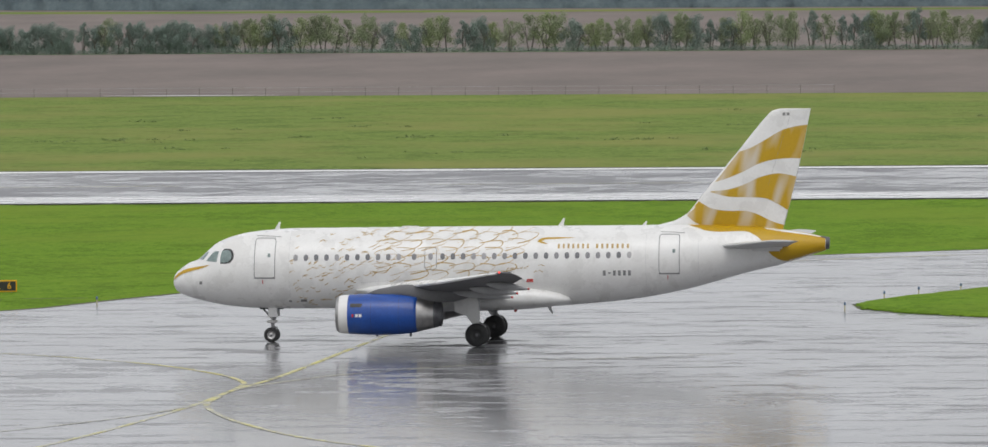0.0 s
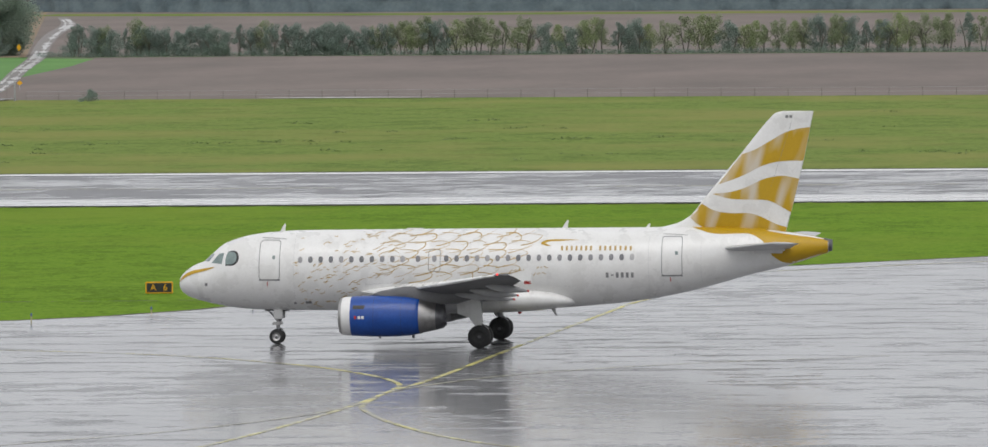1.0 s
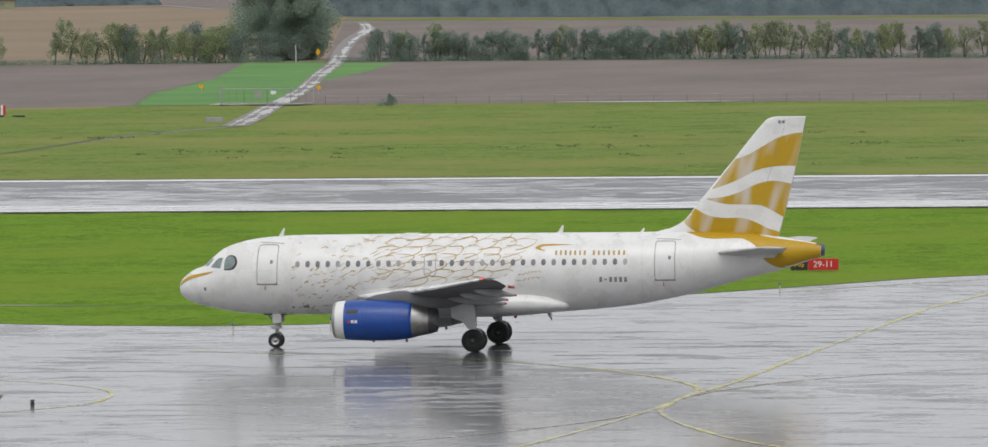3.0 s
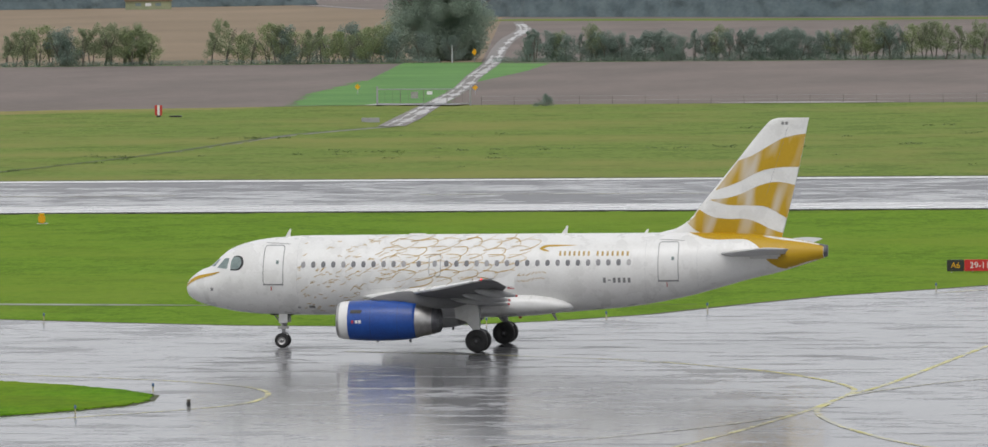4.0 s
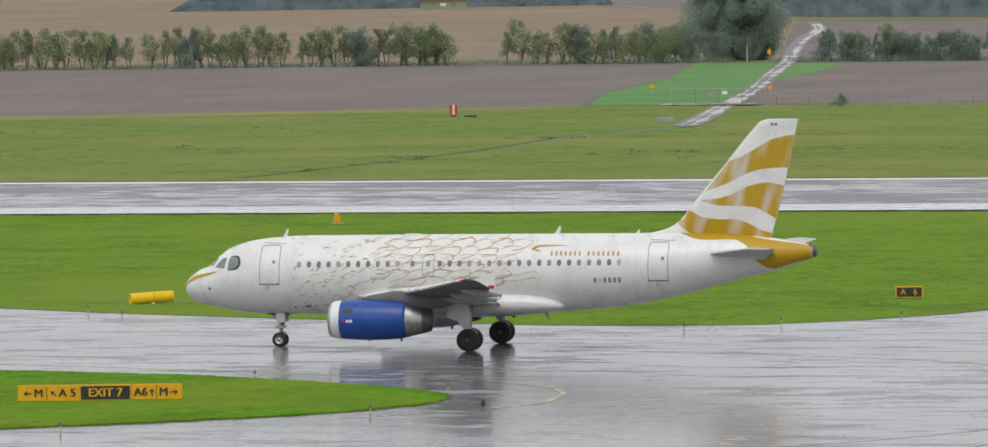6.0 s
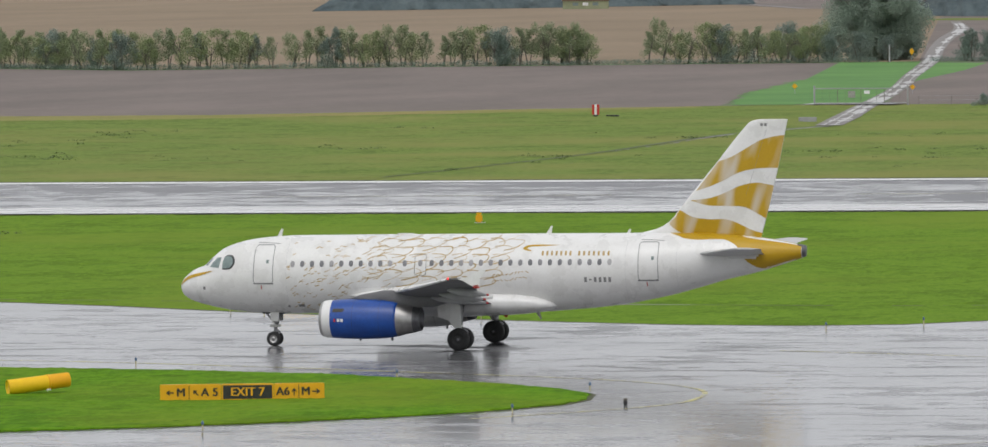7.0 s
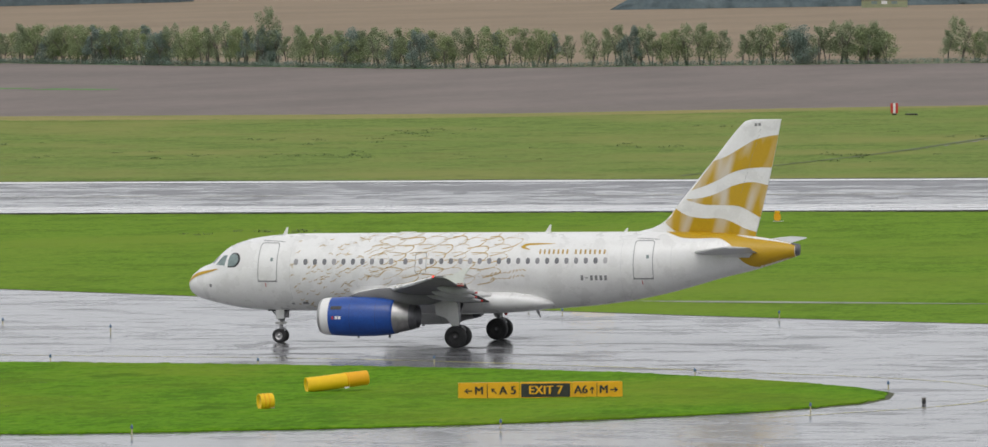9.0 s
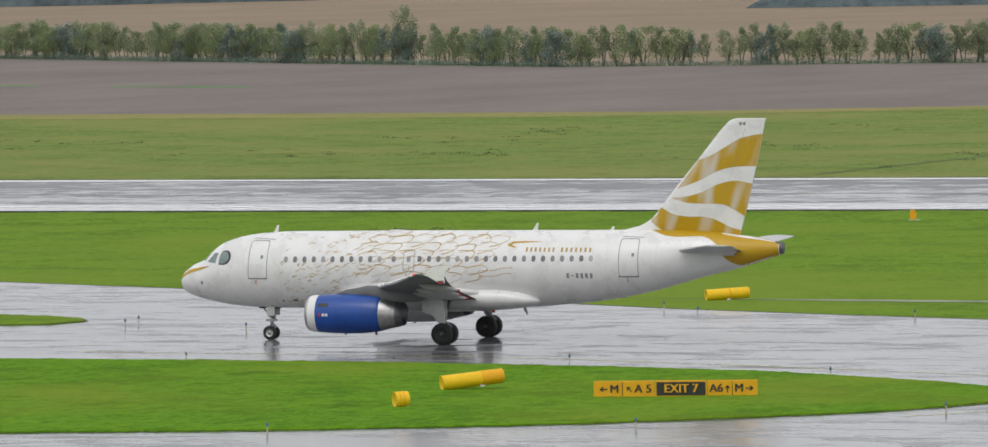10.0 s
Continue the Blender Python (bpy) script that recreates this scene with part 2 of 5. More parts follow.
def glow(name, colour, strength):
    m, nt, b = nodes_of(name)
    b.inputs["Base Color"].default_value = (*colour, 1)
    b.inputs["Emission Color"].default_value = (*colour, 1)
    b.inputs["Emission Strength"].default_value = strength
    return m


WEED = leaf_material("weed_leaves", (0.15, 0.20, 0.085), (0.195, 0.25, 0.10))
# Pale base colour carries the sky's reflection, which the rough surface barely mirrors.
PUDDLE = surface("sky_toned_water", (0.36, 0.35, 0.34), (0.50, 0.48, 0.47), 0.3, scale=0.3, fine=2, rough_var=0.06)
RED_GLOW = glow("lit_red_lens", (1.0, 0.06, 0.05), 1.2)
AMBER_GLOW = glow("lit_orange_lens", (1.0, 0.16, 0.04), 1.2)


# ---- mesh helpers ----
def mesh_from(name, verts, faces, material, smooth=False):
    me = bpy.data.meshes.new(name)
    me.from_pydata([tuple(v) for v in verts], [], faces)
    me.materials.append(material)
    if smooth:
        me.polygons.foreach_set("use_smooth", [True] * len(me.polygons))
    me.update()
    return me


def hang(name, me, parent=None, label="", m=None):
    ob = new(name, me)
    if parent is not None:
        ob.parent = parent
    if m is not None:
        ob.matrix_basis = m
    if label:
        ob["label"] = label
    return ob


def part(name, bm, material, parent=None, label="", smooth=False, m=None):
    """Link a bmesh as one mesh object under a thing or under a part."""
    me = bpy.data.meshes.new(name)
    bmesh.ops.recalc_face_normals(bm, faces=bm.faces)
    bm.to_mesh(me)
    bm.free()
    me.materials.append(material)
    if smooth:
        me.polygons.foreach_set("use_smooth", [True] * len(me.polygons))
    return hang(name, me, parent, label, m)


def add_box(bm, lo, hi, bevel=0.0):
    c = [(a + b) / 2 for a, b in zip(lo, hi)]
    s = [abs(b - a) for a, b in zip(lo, hi)]
    out = bmesh.ops.create_cube(bm, size=1, matrix=Matrix.Translation(c) @ Matrix.Diagonal((*s, 1)))
    if bevel:
        edges = list({e for v in out["verts"] for e in v.link_edges})
        bmesh.ops.bevel(bm, geom=edges, offset=bevel, segments=2, affect="EDGES")
    return bm


def box(lo, hi, bevel=0.0):
    return add_box(bmesh.new(), lo, hi, bevel)


def add_rod(bm, a, b, r0, r1=None, seg=12):
    a, b = Vector(a), Vector(b)
    q = (b - a).to_track_quat("Z", "Y").to_matrix().to_4x4()
    bmesh.ops.create_cone(bm, cap_ends=True, segments=seg, radius1=r0, radius2=r0 if r1 is None else r1,
                          depth=(b - a).length, matrix=Matrix.Translation((a + b) / 2) @ q)
    return bm


def rod(a, b, r0, r1=None, seg=12):
    return add_rod(bmesh.new(), a, b, r0, r1, seg)


def spin(profile, axis="X", seg=40, centre=(0, 0, 0), material=None, name="ring"):
    """A lathe: (along, radius) pairs turned about an axis."""
    verts, faces = [], []
    for a, r in profile:
        for k in range(seg):
            w = 2 * math.pi * k / seg
            c, s = r * math.cos(w), r * math.sin(w)
            p = {"X": (a, c, s), "Y": (c, a, s), "Z": (c, s, a)}[axis]
            verts.append(Vector(p) + Vector(centre))
    for i in range(len(profile) - 1):
        for k in range(seg):
            j = (k + 1) % seg
            faces.append((i * seg + k, i * seg + j, (i + 1) * seg + j, (i + 1) * seg + k))
    me = mesh_from(name, verts, faces, material, True)
    bm = bmesh.new()
    bm.from_mesh(me)
    bmesh.ops.recalc_face_normals(bm, faces=bm.faces)
    bm.to_mesh(me)
    bm.free()
    return me


def smooth_curve(pts, n):
    """n points on a Catmull-Rom curve through pts."""
    p = [np.array(q, float) for q in pts]
    p = [2 * p[0] - p[1]] + p + [2 * p[-1] - p[-2]]
    out = []
    for k in range(n):
        s = k / (n - 1) * (len(p) - 3)
        i = min(int(s), len(p) - 4)
        u = s - i
        a, b, c, d = p[i:i + 4]
        out.append(0.5 * (2 * b + (c - a) * u + (2 * a - 5 * b + 4 * c - d) * u * u + (3 * b - a - 3 * c + d) * u ** 3))
    return out


def monotone(xs, ys):
    """A smooth interpolation that does not overshoot."""
    xs, ys = np.array(xs, float), np.array(ys, float)
    d = np.diff(ys) / np.diff(xs)
    t = np.zeros(len(xs))
    t[0], t[-1] = d[0], d[-1]
    for i in range(1, len(xs) - 1):
        t[i] = 0 if d[i - 1] * d[i] <= 0 else 2 * d[i - 1] * d[i] / (d[i - 1] + d[i])

    def f(x):
        i = int(np.clip(np.searchsorted(xs, x) - 1, 0, len(xs) - 2))
        h = xs[i + 1] - xs[i]
        u = (x - xs[i]) / h
        return float(ys[i] * (2 * u ** 3 - 3 * u * u + 1) + h * t[i] * (u ** 3 - 2 * u * u + u)
                     + ys[i + 1] * (3 * u * u - 2 * u ** 3) + h * t[i + 1] * (u ** 3 - u * u))
    return f


# ---- ground ----
def sheet(name, outline, z, material, label, category, thick=0.0, wobble=0.0, kind="structure", seed=1):
    """A flat piece of ground with an uneven outline; thick: a raised slab with its own rim."""
    rnd = random.Random(seed)
    pts = []
    for i, a in enumerate(outline):
        b = outline[(i + 1) % len(outline)]
        length = math.dist(a, b)
        steps = max(1, int(length / 1.2)) if wobble and length < 120 else 1
        for k in range(steps):
            u = k / steps
            pts.append((a[0] + (b[0] - a[0]) * u + rnd.uniform(-wobble, wobble), a[1] + (b[1] - a[1]) * u + rnd.uniform(-wobble, wobble)))
    bm = bmesh.new()
    f = bm.faces.new([bm.verts.new((x, y, z)) for x, y in pts])
    if f.normal.z < 0:
        f.normal_flip()
    f.normal_update()
    if f.normal.z < 0:
        f.normal_flip()
    if thick:
        bmesh.ops.triangulate(bm, faces=[f])
        rim = [e for e in bm.edges if e.is_boundary]
        low = bmesh.ops.extrude_edge_only(bm, edges=rim)
        for v in low["geom"]:
            if isinstance(v, bmesh.types.BMVert):
                v.co.z -= thick
    me = bpy.data.meshes.new(name)
    bm.to_mesh(me)
    bm.free()
    me.materials.append(material)
    return tagged(new(name, me), label, category, kind=kind)


def ribbon(pts, width, z):
    """A strip of even width along a plan line."""
    bm = bmesh.new()
    prev = None
    n = len(pts)
    for i, p in enumerate(pts):
        a, b = np.array(pts[max(0, i - 1)]), np.array(pts[min(n - 1, i + 1)])
        d = (b - a) / (np.linalg.norm(b - a) or 1)
        w = width[i] if isinstance(width, (list, tuple)) else width
        nx, ny = -d[1] * w / 2, d[0] * w / 2
        pair = bm.verts.new((p[0] + nx, p[1] + ny, z)), bm.verts.new((p[0] - nx, p[1] - ny, z))
        if prev:
            bm.faces.new((prev[0], prev[1], pair[1], pair[0]))
        prev = pair
    return bm


def strip(name, pts, width, z, material, label, category, curve=0):
    if curve and isinstance(width, list):
        width = [float(np.interp(k / (curve - 1) * (len(width) - 1), range(len(width)), width)) for k in range(curve)]
    pts = smooth_curve(pts, curve) if curve else pts
    return tagged(part(name, ribbon(pts, width, z), material), label, category, kind="structure")


sheet("ground", [(-2600, -400), (2200, -400), (2200, 4200), (-2600, 4200)], -0.10, GRASS, "bright green mown airfield grass, wet after rain", "grass")

FAR_EDGE = [(-300, 512), (-230, 477), (-172, 447), (-157, 439.3), (-143, 432), (-129, 424.6), (-119, 418), (-109, 413), (-98, 408.2), (-91, 405.6), (-84, 404.8),
            (-78.5, 406.3), (-74, 410.8), (-70, 417.5), (-66.8, 427.5), (-63, 437.5), (-57.5, 446), (-51, 457.5), (-42, 467), (-30, 479.5), (-20, 486.3), (40, 520), (110, 574)]
paved = FAR_EDGE + [(420, 592), (420, 120), (-500, 120), (-500, 512)]
sheet("taxiway", paved, 0.0, TARMAC, "wet grey tarmac taxiway with puddles and reflections", "taxiway", wobble=0.12)


def runway_y(x, base):
    return base + (x + 90) * 0.0634


def runway_strip(name, near, far, z, material, label, category):
    return sheet(name, [(-1500, runway_y(-1500, near)), (1500, runway_y(1500, near)), (1500, runway_y(1500, far)), (-1500, runway_y(-1500, far))], z, material, label, category)


runway_strip("runway_soil_edge", 567.6, 643.4, -0.06, SOIL_AND_SHADE, "dark wet soil along the runway edge", "soil")
runway_strip("runway", 568.5, 640.1, -0.03, RUNWAY, "wet dark grey asphalt runway", "runway")
runway_strip("runway_shoulder", 568.6, 581.5, 0.0, SHOULDER, "pale wet concrete runway shoulder", "shoulder")
runway_strip("runway_edge_line", 635.6, 639.6, 0.0, LINE_WHITE, "white painted runway edge stripe", "marking")

for k in range(-8, 10):
    xa, xb = k * 50 - 120, k * 50 - 90
    sheet("centre_line", [(xa, runway_y(xa, 603.4)), (xb, runway_y(xb, 603.4)), (xb, runway_y(xb, 604.4)), (xa, runway_y(xa, 604.4))], -0.01, LINE_FAINT, "worn white runway centre line dash", "marking")

# grass between and beyond the pavements
sheet("rough_grass", [(-1500, runway_y(-1500, 643.6)), (1500, runway_y(1500, 643.6)), (1500, 930), (-30, 899), (-137, 899), (-190, 897), (-219, 882), (-249, 863), (-330, 858), (-620, 850), (-1500, 830)],
      -0.05, GRASS_FAR, "olive green rough grass with dry tufts", "grass")
sheet("dry_verge", [(-620, 830), (-330, 837), (-255, 842), (-222, 862), (-196, 884), (-197, 893), (-219, 882), (-249, 863), (-330, 858), (-620, 850)], -0.03, DRY_VERGE, "tan dry grass along the field edge", "grass", wobble=0.9, seed=9)
sheet("hedge_verge", [(-30, 1170.5), (-202, 1168.5), (-244, 1163.5), (-290, 1154.5), (-343, 1138.5), (-400, 1181), (-479, 1242), (-479, 1246), (-400, 1185), (-343, 1143), (-290, 1159), (-244, 1168), (-202, 1172), (-30, 1174)], -0.02, GREEN_CROP, "green grass strip at the foot of the hedge", "grass")
sheet("ploughed_field", [(-1500, 830.5), (-620, 850.5), (-330, 858.5), (-249, 863.5), (-219, 882.5), (-190, 897.5), (-137, 899.5), (-30, 899.5), (1500, 930.5), (1500, 1180), (-48, 1174), (-202, 1172), (-244, 1167), (-290, 1158), (-343, 1143), (-400, 1185), (-479, 1246), (-1500, 1700)],
      -0.04, PLOUGH, "bare grey-brown ploughed field", "field")
sheet("stubble_field", [(-1500, 1701), (-479, 1247), (-400, 1186), (-343, 1144), (-290, 1159), (-244, 1168), (-223.5, 1172), (-322, 1715), (-300, 3900), (-2300, 3900), (-2500, 3000)],
      -0.04, STUBBLE, "tan stubble field rising behind the hedge", "field")
sheet("upper_field", [(-396, 1905), (-300, 1760), (-330, 2400), (-620, 3200), (-700, 2700)], -0.02, PLOUGH, "grey-brown ploughed upper field", "field")
sheet("brown_field", [(-234, 1173), (-48, 1175), (1500, 1181), (1500, 3600), (-600, 3600), (-335, 1720)], -0.045, PLOUGH, "brown ploughed field behind the hedge", "field")
sheet("green_verge", [(-176, 899), (-195, 898), (-205, 956), (-215, 1038), (-234, 1165), (-222, 1170), (-206, 1068), (-186, 960)], -0.02, GREEN_CROP, "fresh green crop beside the farm track", "crop", wobble=0.9)
sheet("green_verge", [(-194, 1000), (-203, 1040), (-224, 1165), (-210, 1158), (-203, 1100)], -0.03, GREEN_CROP, "fresh green crop beside the farm track", "crop", seed=7)
for seed, pts in ((1, [(-372, 1010), (-373, 1017), (-364, 1016), (-362, 1010)]), (2, [(-361, 1004), (-360, 1012), (-348, 1006), (-348, 1000)]), (3, [(-400, 1020), (-399, 1027), (-387, 1024), (-386, 1018)])):
    sheet("crop_patch", pts, -0.02, GREEN_CROP, "thin green crop patch in the ploughed field", "crop", wobble=0.8, seed=seed)
strip("farm_track", [(-163.5, 805), (-168.6, 840), (-175, 882), (-189, 975), (-204.6, 1068), (-221, 1168), (-241, 1280), (-260.8, 1395), (-281, 1520), (-303, 1632)], [3.0, 3.2, 2.7, 2.3, 2.4, 2.8, 2.8, 3.0, 3.4, 2.0], 0.0, TRACK, "pale wet farm track with puddles", "track", curve=60)
strip("field_ditch", [(-171, 645), (-169.5, 668), (-167.5, 710), (-168, 770), (-163.8, 803)], [0.5, 0.5, 0.6, 0.9, 1.2], -0.01, DITCH, "dark ditch running through rough grass", "ditch", curve=40)
strip("ditch_water", [(-166.5, 715), (-166.5, 740), (-167, 770), (-162.8, 803)], [0.3, 0.45, 0.6, 0.9], 0.01, TRACK, "shallow water lying in the ditch", "water", curve=24)
# Flat dark strip in place of the ditch's shadow.
strip("path_edge", [(-240, 455), (-180, 441), (-126, 432), (-112, 430), (-97, 428.6), (-82, 428), (-69.5, 430)], 0.4, -0.085, SOIL_AND_SHADE, "dark strip painted as ditch shadow along the service path", "path", curve=40)
strip("service_path", [(-119, 430.8), (-112, 430), (-104, 429.2), (-95, 428.5)], [0.2, 1.7, 1.6, 0.2], -0.075, PATH_GREY, "narrow wet service path through the grass", "path", curve=24)
strip("pale_field_road", [(-455, 2080), (-444, 2050), (-391, 1898)], 3.5, 0.0, TRACK, "pale road crossing the far field", "road")
strip("far_puddle_line", [(-184.6, 896.4), (-173.2, 895.9)], 6.0, 0.13, PUDDLE, "pale concrete threshold under the field gate", "threshold")

strip("field_edge_water", [(-143, 897.2), (-133, 896.6), (-121, 896.5)], [0.5, 4.0, 0.5], 0.13, PUDDLE, "thin line of water along the field edge", "water", curve=12)
strip("field_margin", [(-318, 1674), (-255, 1650), (-60, 1634), (80, 1636)], 30.0, -0.01, GRASS_FAR, "green margin between field and woods", "grass")


def track_puddles():
    """Water standing in the ruts of the track, long pools broken by muddy gaps."""
    rnd = random.Random(31)
    way = smooth_curve([(-163.5, 805), (-168.6, 840), (-175, 882), (-189, 975), (-204.6, 1068), (-221, 1168), (-241, 1280), (-260.8, 1395), (-281, 1520), (-303, 1632)], 400)
    verts, faces = [], []
    for offset, fill, broad in ((0.5, 1.0, 1.5), (-0.65, 0.7, 0.75)):
        k = 2
        while k < 385:
            n = min(rnd.randint(14, 60), 398 - k)
            if rnd.random() < fill:
                for i in range(n + 1):
                    p, q = way[min(k + i, 398)], way[min(k + i + 1, 399)]
                    d = (q - p) / np.linalg.norm(q - p)
                    w = broad * (0.55 + 0.45 * math.sin(0.37 * (k + i) + 2 * math.sin(0.21 * (k + i)))) * min(1.0, (i + 0.6) / 2, (n - i + 0.6) / 2) / 2
                    for e in (offset - w + rnd.uniform(-0.12, 0.12), offset + w + rnd.uniform(-0.12, 0.12)):
                        verts.append((p[0] + d[1] * e, p[1] - d[0] * e, 0.012))
                    if i:
                        v = len(verts)
                        faces.append((v - 4, v - 3, v - 1, v - 2))
            k += n + rnd.randint(1, 2)
    tagged(new("track_puddles", mesh_from("track_puddles", verts, faces, PUDDLE)), "water standing in the ruts of the track, sky reflection painted in", "water", kind="structure")


track_puddles()

RIGHT_ISLAND = [(-24.6, 419), (-23.6, 424), (-22.0, 428), (-18.2, 437), (-6, 448), (60, 492), (60, 372), (-8, 400), (-17, 405.5), (-22.0, 410.5), (-24, 414.5)]
LEFT_ISLAND = [(-149.2, 401.2), (-150.6, 404.2), (-153, 405.9), (-157, 407.4), (-175, 414), (-240, 440), (-240, 384), (-175, 393), (-158, 396.0), (-152.5, 396.9), (-150.2, 398)]
NEAR_ISLAND = [(-80.9, 341), (-81.6, 345), (-83.8, 348.4), (-87.5, 352), (-91.7, 355), (-98, 359), (-106.4, 361.9), (-118.7, 364.0), (-130, 365.0), (-140, 365), (-160, 365), (-260, 368), (-260, 262), (-150, 299.5),
               (-119.7, 311.2), (-108.9, 314.2), (-101, 317.6), (-94.5, 321.4), (-89.5, 325.5), (-85.2, 330), (-82.6, 334), (-81.1, 337.6)]
sheet("grass_island", RIGHT_ISLAND, 0.07, GRASS, "small green grass island between taxiways", "grass", 0.16, 0.18, seed=4)
sheet("grass_island", LEFT_ISLAND, 0.07, GRASS, "small green grass island between taxiways", "grass", 0.16, 0.18, seed=5)
sheet("grass_island", NEAR_ISLAND, 0.07, GRASS_LUSH, "bright green grass island carrying the direction sign", "grass", 0.16, 0.18, seed=6)

# dark wet soil where turf meets tarmac
strip("soil_edge", FAR_EDGE[:-2], 0.55, 0.006, SOIL_AND_SHADE, "dark wet soil along the taxiway edge", "soil")
for rim in (RIGHT_ISLAND, LEFT_ISLAND, NEAR_ISLAND):
    strip("soil_edge", rim + rim[:1], 0.7, 0.006, SOIL_AND_SHADE, "dark wet soil around the grass island", "soil")

# painted taxi lines
strip("taxi_line", [(-44.5, 440), (-46.3, 423), (-46.5, 416), (-47.4, 387), (-48.2, 356), (-49.0, 345.4), (-49.4, 333), (-51.4, 312), (-56, 285)], 0.28, 0.012, LINE_YELLOW, "worn yellow taxiway centre line", "marking", curve=60)
strip("taxi_line", [(-49.0, 346), (-49.4, 351), (-52, 358.2), (-57.3, 366.8), (-66, 375), (-80, 381)], 0.27, 0.016, LINE_YELLOW, "worn yellow taxiway turn line", "marking", curve=40)
strip("taxi_line", [(-49.0, 341), (-48.9, 336), (-48.0, 331), (-45.5, 322.8), (-41.2, 313), (-34, 303)], 0.27, 0.016, LINE_YELLOW, "worn yellow taxiway turn line", "marking", curve=40)
strip("taxi_line", [(-49.0, 345), (-47.5, 351), (-44.5, 358), (-38, 366), (-28, 373)], 0.22, 0.020, LINE_FAINT, "faded yellow taxiway line", "marking", curve=40)
strip("taxi_line", [(-49.5, 333), (-51, 327), (-55, 318), (-62, 308)], 0.22, 0.020, LINE_FAINT, "faded yellow taxiway line", "marking", curve=40)
strip("taxi_line", [(-140, 372.5), (-118, 370.5), (-104, 366), (-95.9, 362.3), (-86.1, 357.8), (-80.2, 353.5), (-77, 348.5), (-75.9, 343), (-76.2, 338.2), (-78.9, 333), (-83, 327.5)], 0.26, 0.012, LINE_YELLOW, "worn yellow line around the grass island", "marking", curve=80)
strip("taxi_line", [(-57, 441), (-50, 452), (-41, 461.5), (-28, 474), (-10, 486)], 0.6, 0.012, LINE_FAINT, "faded taxiway edge line", "marking", curve=30)


# ---- the airliner: x runs aft from the nose, port side is -y, wheels stand on z = 0 ----
TOP = monotone([0, 0.06, 0.32, 0.92, 1.28, 1.81, 2.35, 3.06, 3.89, 5.07, 6.25, 9.7, 14.5, 19.2, 23.8, 26, 28.5, 30, 31.27, 32.43, 33.45],
               [3.12, 3.36, 3.70, 4.10, 4.22, 4.68, 5.12, 5.41, 5.61, 5.75, 5.82, 5.85, 5.88, 5.90, 5.92, 5.94, 5.90, 5.82, 5.68, 5.50, 5.28])
BOT = monotone([0, 0.05, 0.19, 0.66, 1.25, 2.08, 3.02, 4.43, 6.2, 12, 18.5, 20.06, 21.45, 22.84, 24.35, 26.54, 27.89, 29.6, 31.07, 31.93, 33.45],
               [3.12, 2.90, 2.66, 2.38, 2.20, 2.01, 1.85, 1.74, 1.71, 1.72, 1.76, 1.84, 1.95, 2.07, 2.27, 2.70, 3.06, 3.54, 3.88, 4.14, 4.62])
WIDE = monotone([0, 0.06, 0.32, 0.92, 1.28, 1.81, 2.35, 3.06, 3.89, 5.07, 6.25, 12, 22, 24, 26.5, 28, 29.6, 31.07, 31.93, 33.45],
                [0.0, 0.30, 0.68, 1.08, 1.24, 1.44, 1.59, 1.74, 1.86, 1.95, 1.975, 1.975, 1.975, 1.93, 1.70, 1.47, 1.16, 0.90, 0.74, 0.36])
MAIN = 16.11


def loc(x, y, z):
    return Vector((x - MAIN, y, z))


def skin_y(x, z):
    """Half-width of the fuselage at a station and height."""
    t, b = TOP(x), BOT(x)
    h = max((t - b) / 2, 1e-4)
    s = min(0.9999, abs((z - (t + b) / 2) / h))
    return WIDE(x) * math.sqrt(1 - s * s)


def skin(x, z, side=-1, lift=0.004):
    t, b = TOP(x), BOT(x)
    h, y = max((t - b) / 2, 1e-4), skin_y(x, z)
    n = Vector((0, y / max(WIDE(x), 1e-3) ** 2, (z - (t + b) / 2) / (h * h)))
    n.normalize()
    return loc(x, side * (y + n.y * lift), z + n.z * lift)


def loft(name, rings, material, parent, label="", cap=True):
    n = len(rings[0])
    verts = [v for r in rings for v in r]
    faces = []
    for i in range(len(rings) - 1):
        for k in range(n):
            j = (k + 1) % n
            faces.append((i * n + k, i * n + j, (i + 1) * n + j, (i + 1) * n + k))
    if cap:
        faces += [tuple(range(n))[::-1], tuple((len(rings) - 1) * n + k for k in range(n))]
    bm = bmesh.new()
    vs = [bm.verts.new(v) for v in verts]
    for f in faces:
        try:
            bm.faces.new([vs[i] for i in f])
        except ValueError:
            pass
    return part(name, bm, material, parent, label, True)


def patch(bm, grid):
    """A quad patch from rows of points."""
    vs = [[bm.verts.new(p) for p in row] for row in grid]
    for a, b in zip(vs, vs[1:]):
        for k in range(len(a) - 1):
            bm.faces.new((a[k], a[k + 1], b[k + 1], b[k]))
    return bm


def skin_line(bm, pts, width, side=-1, lift=0.005):
    """A painted line on the fuselage through (x, z) points."""
    grid = []
    for i, p in enumerate(pts):
        a, b = np.array(pts[max(0, i - 1)]), np.array(pts[min(len(pts) - 1, i + 1)])
        d = (b - a) / (np.linalg.norm(b - a) or 1)
        w = (width[i] if hasattr(width, "__len__") else width) / 2
        row = []
        for s in (-1, 1):
            x, z = p[0] - d[1] * w * s, p[1] + d[0] * w * s
            z = min(max(z, BOT(x) + 0.01), TOP(x) - 0.01)
            row.append(skin(x, z, side, lift))
        grid.append(row)
    return patch(bm, grid)


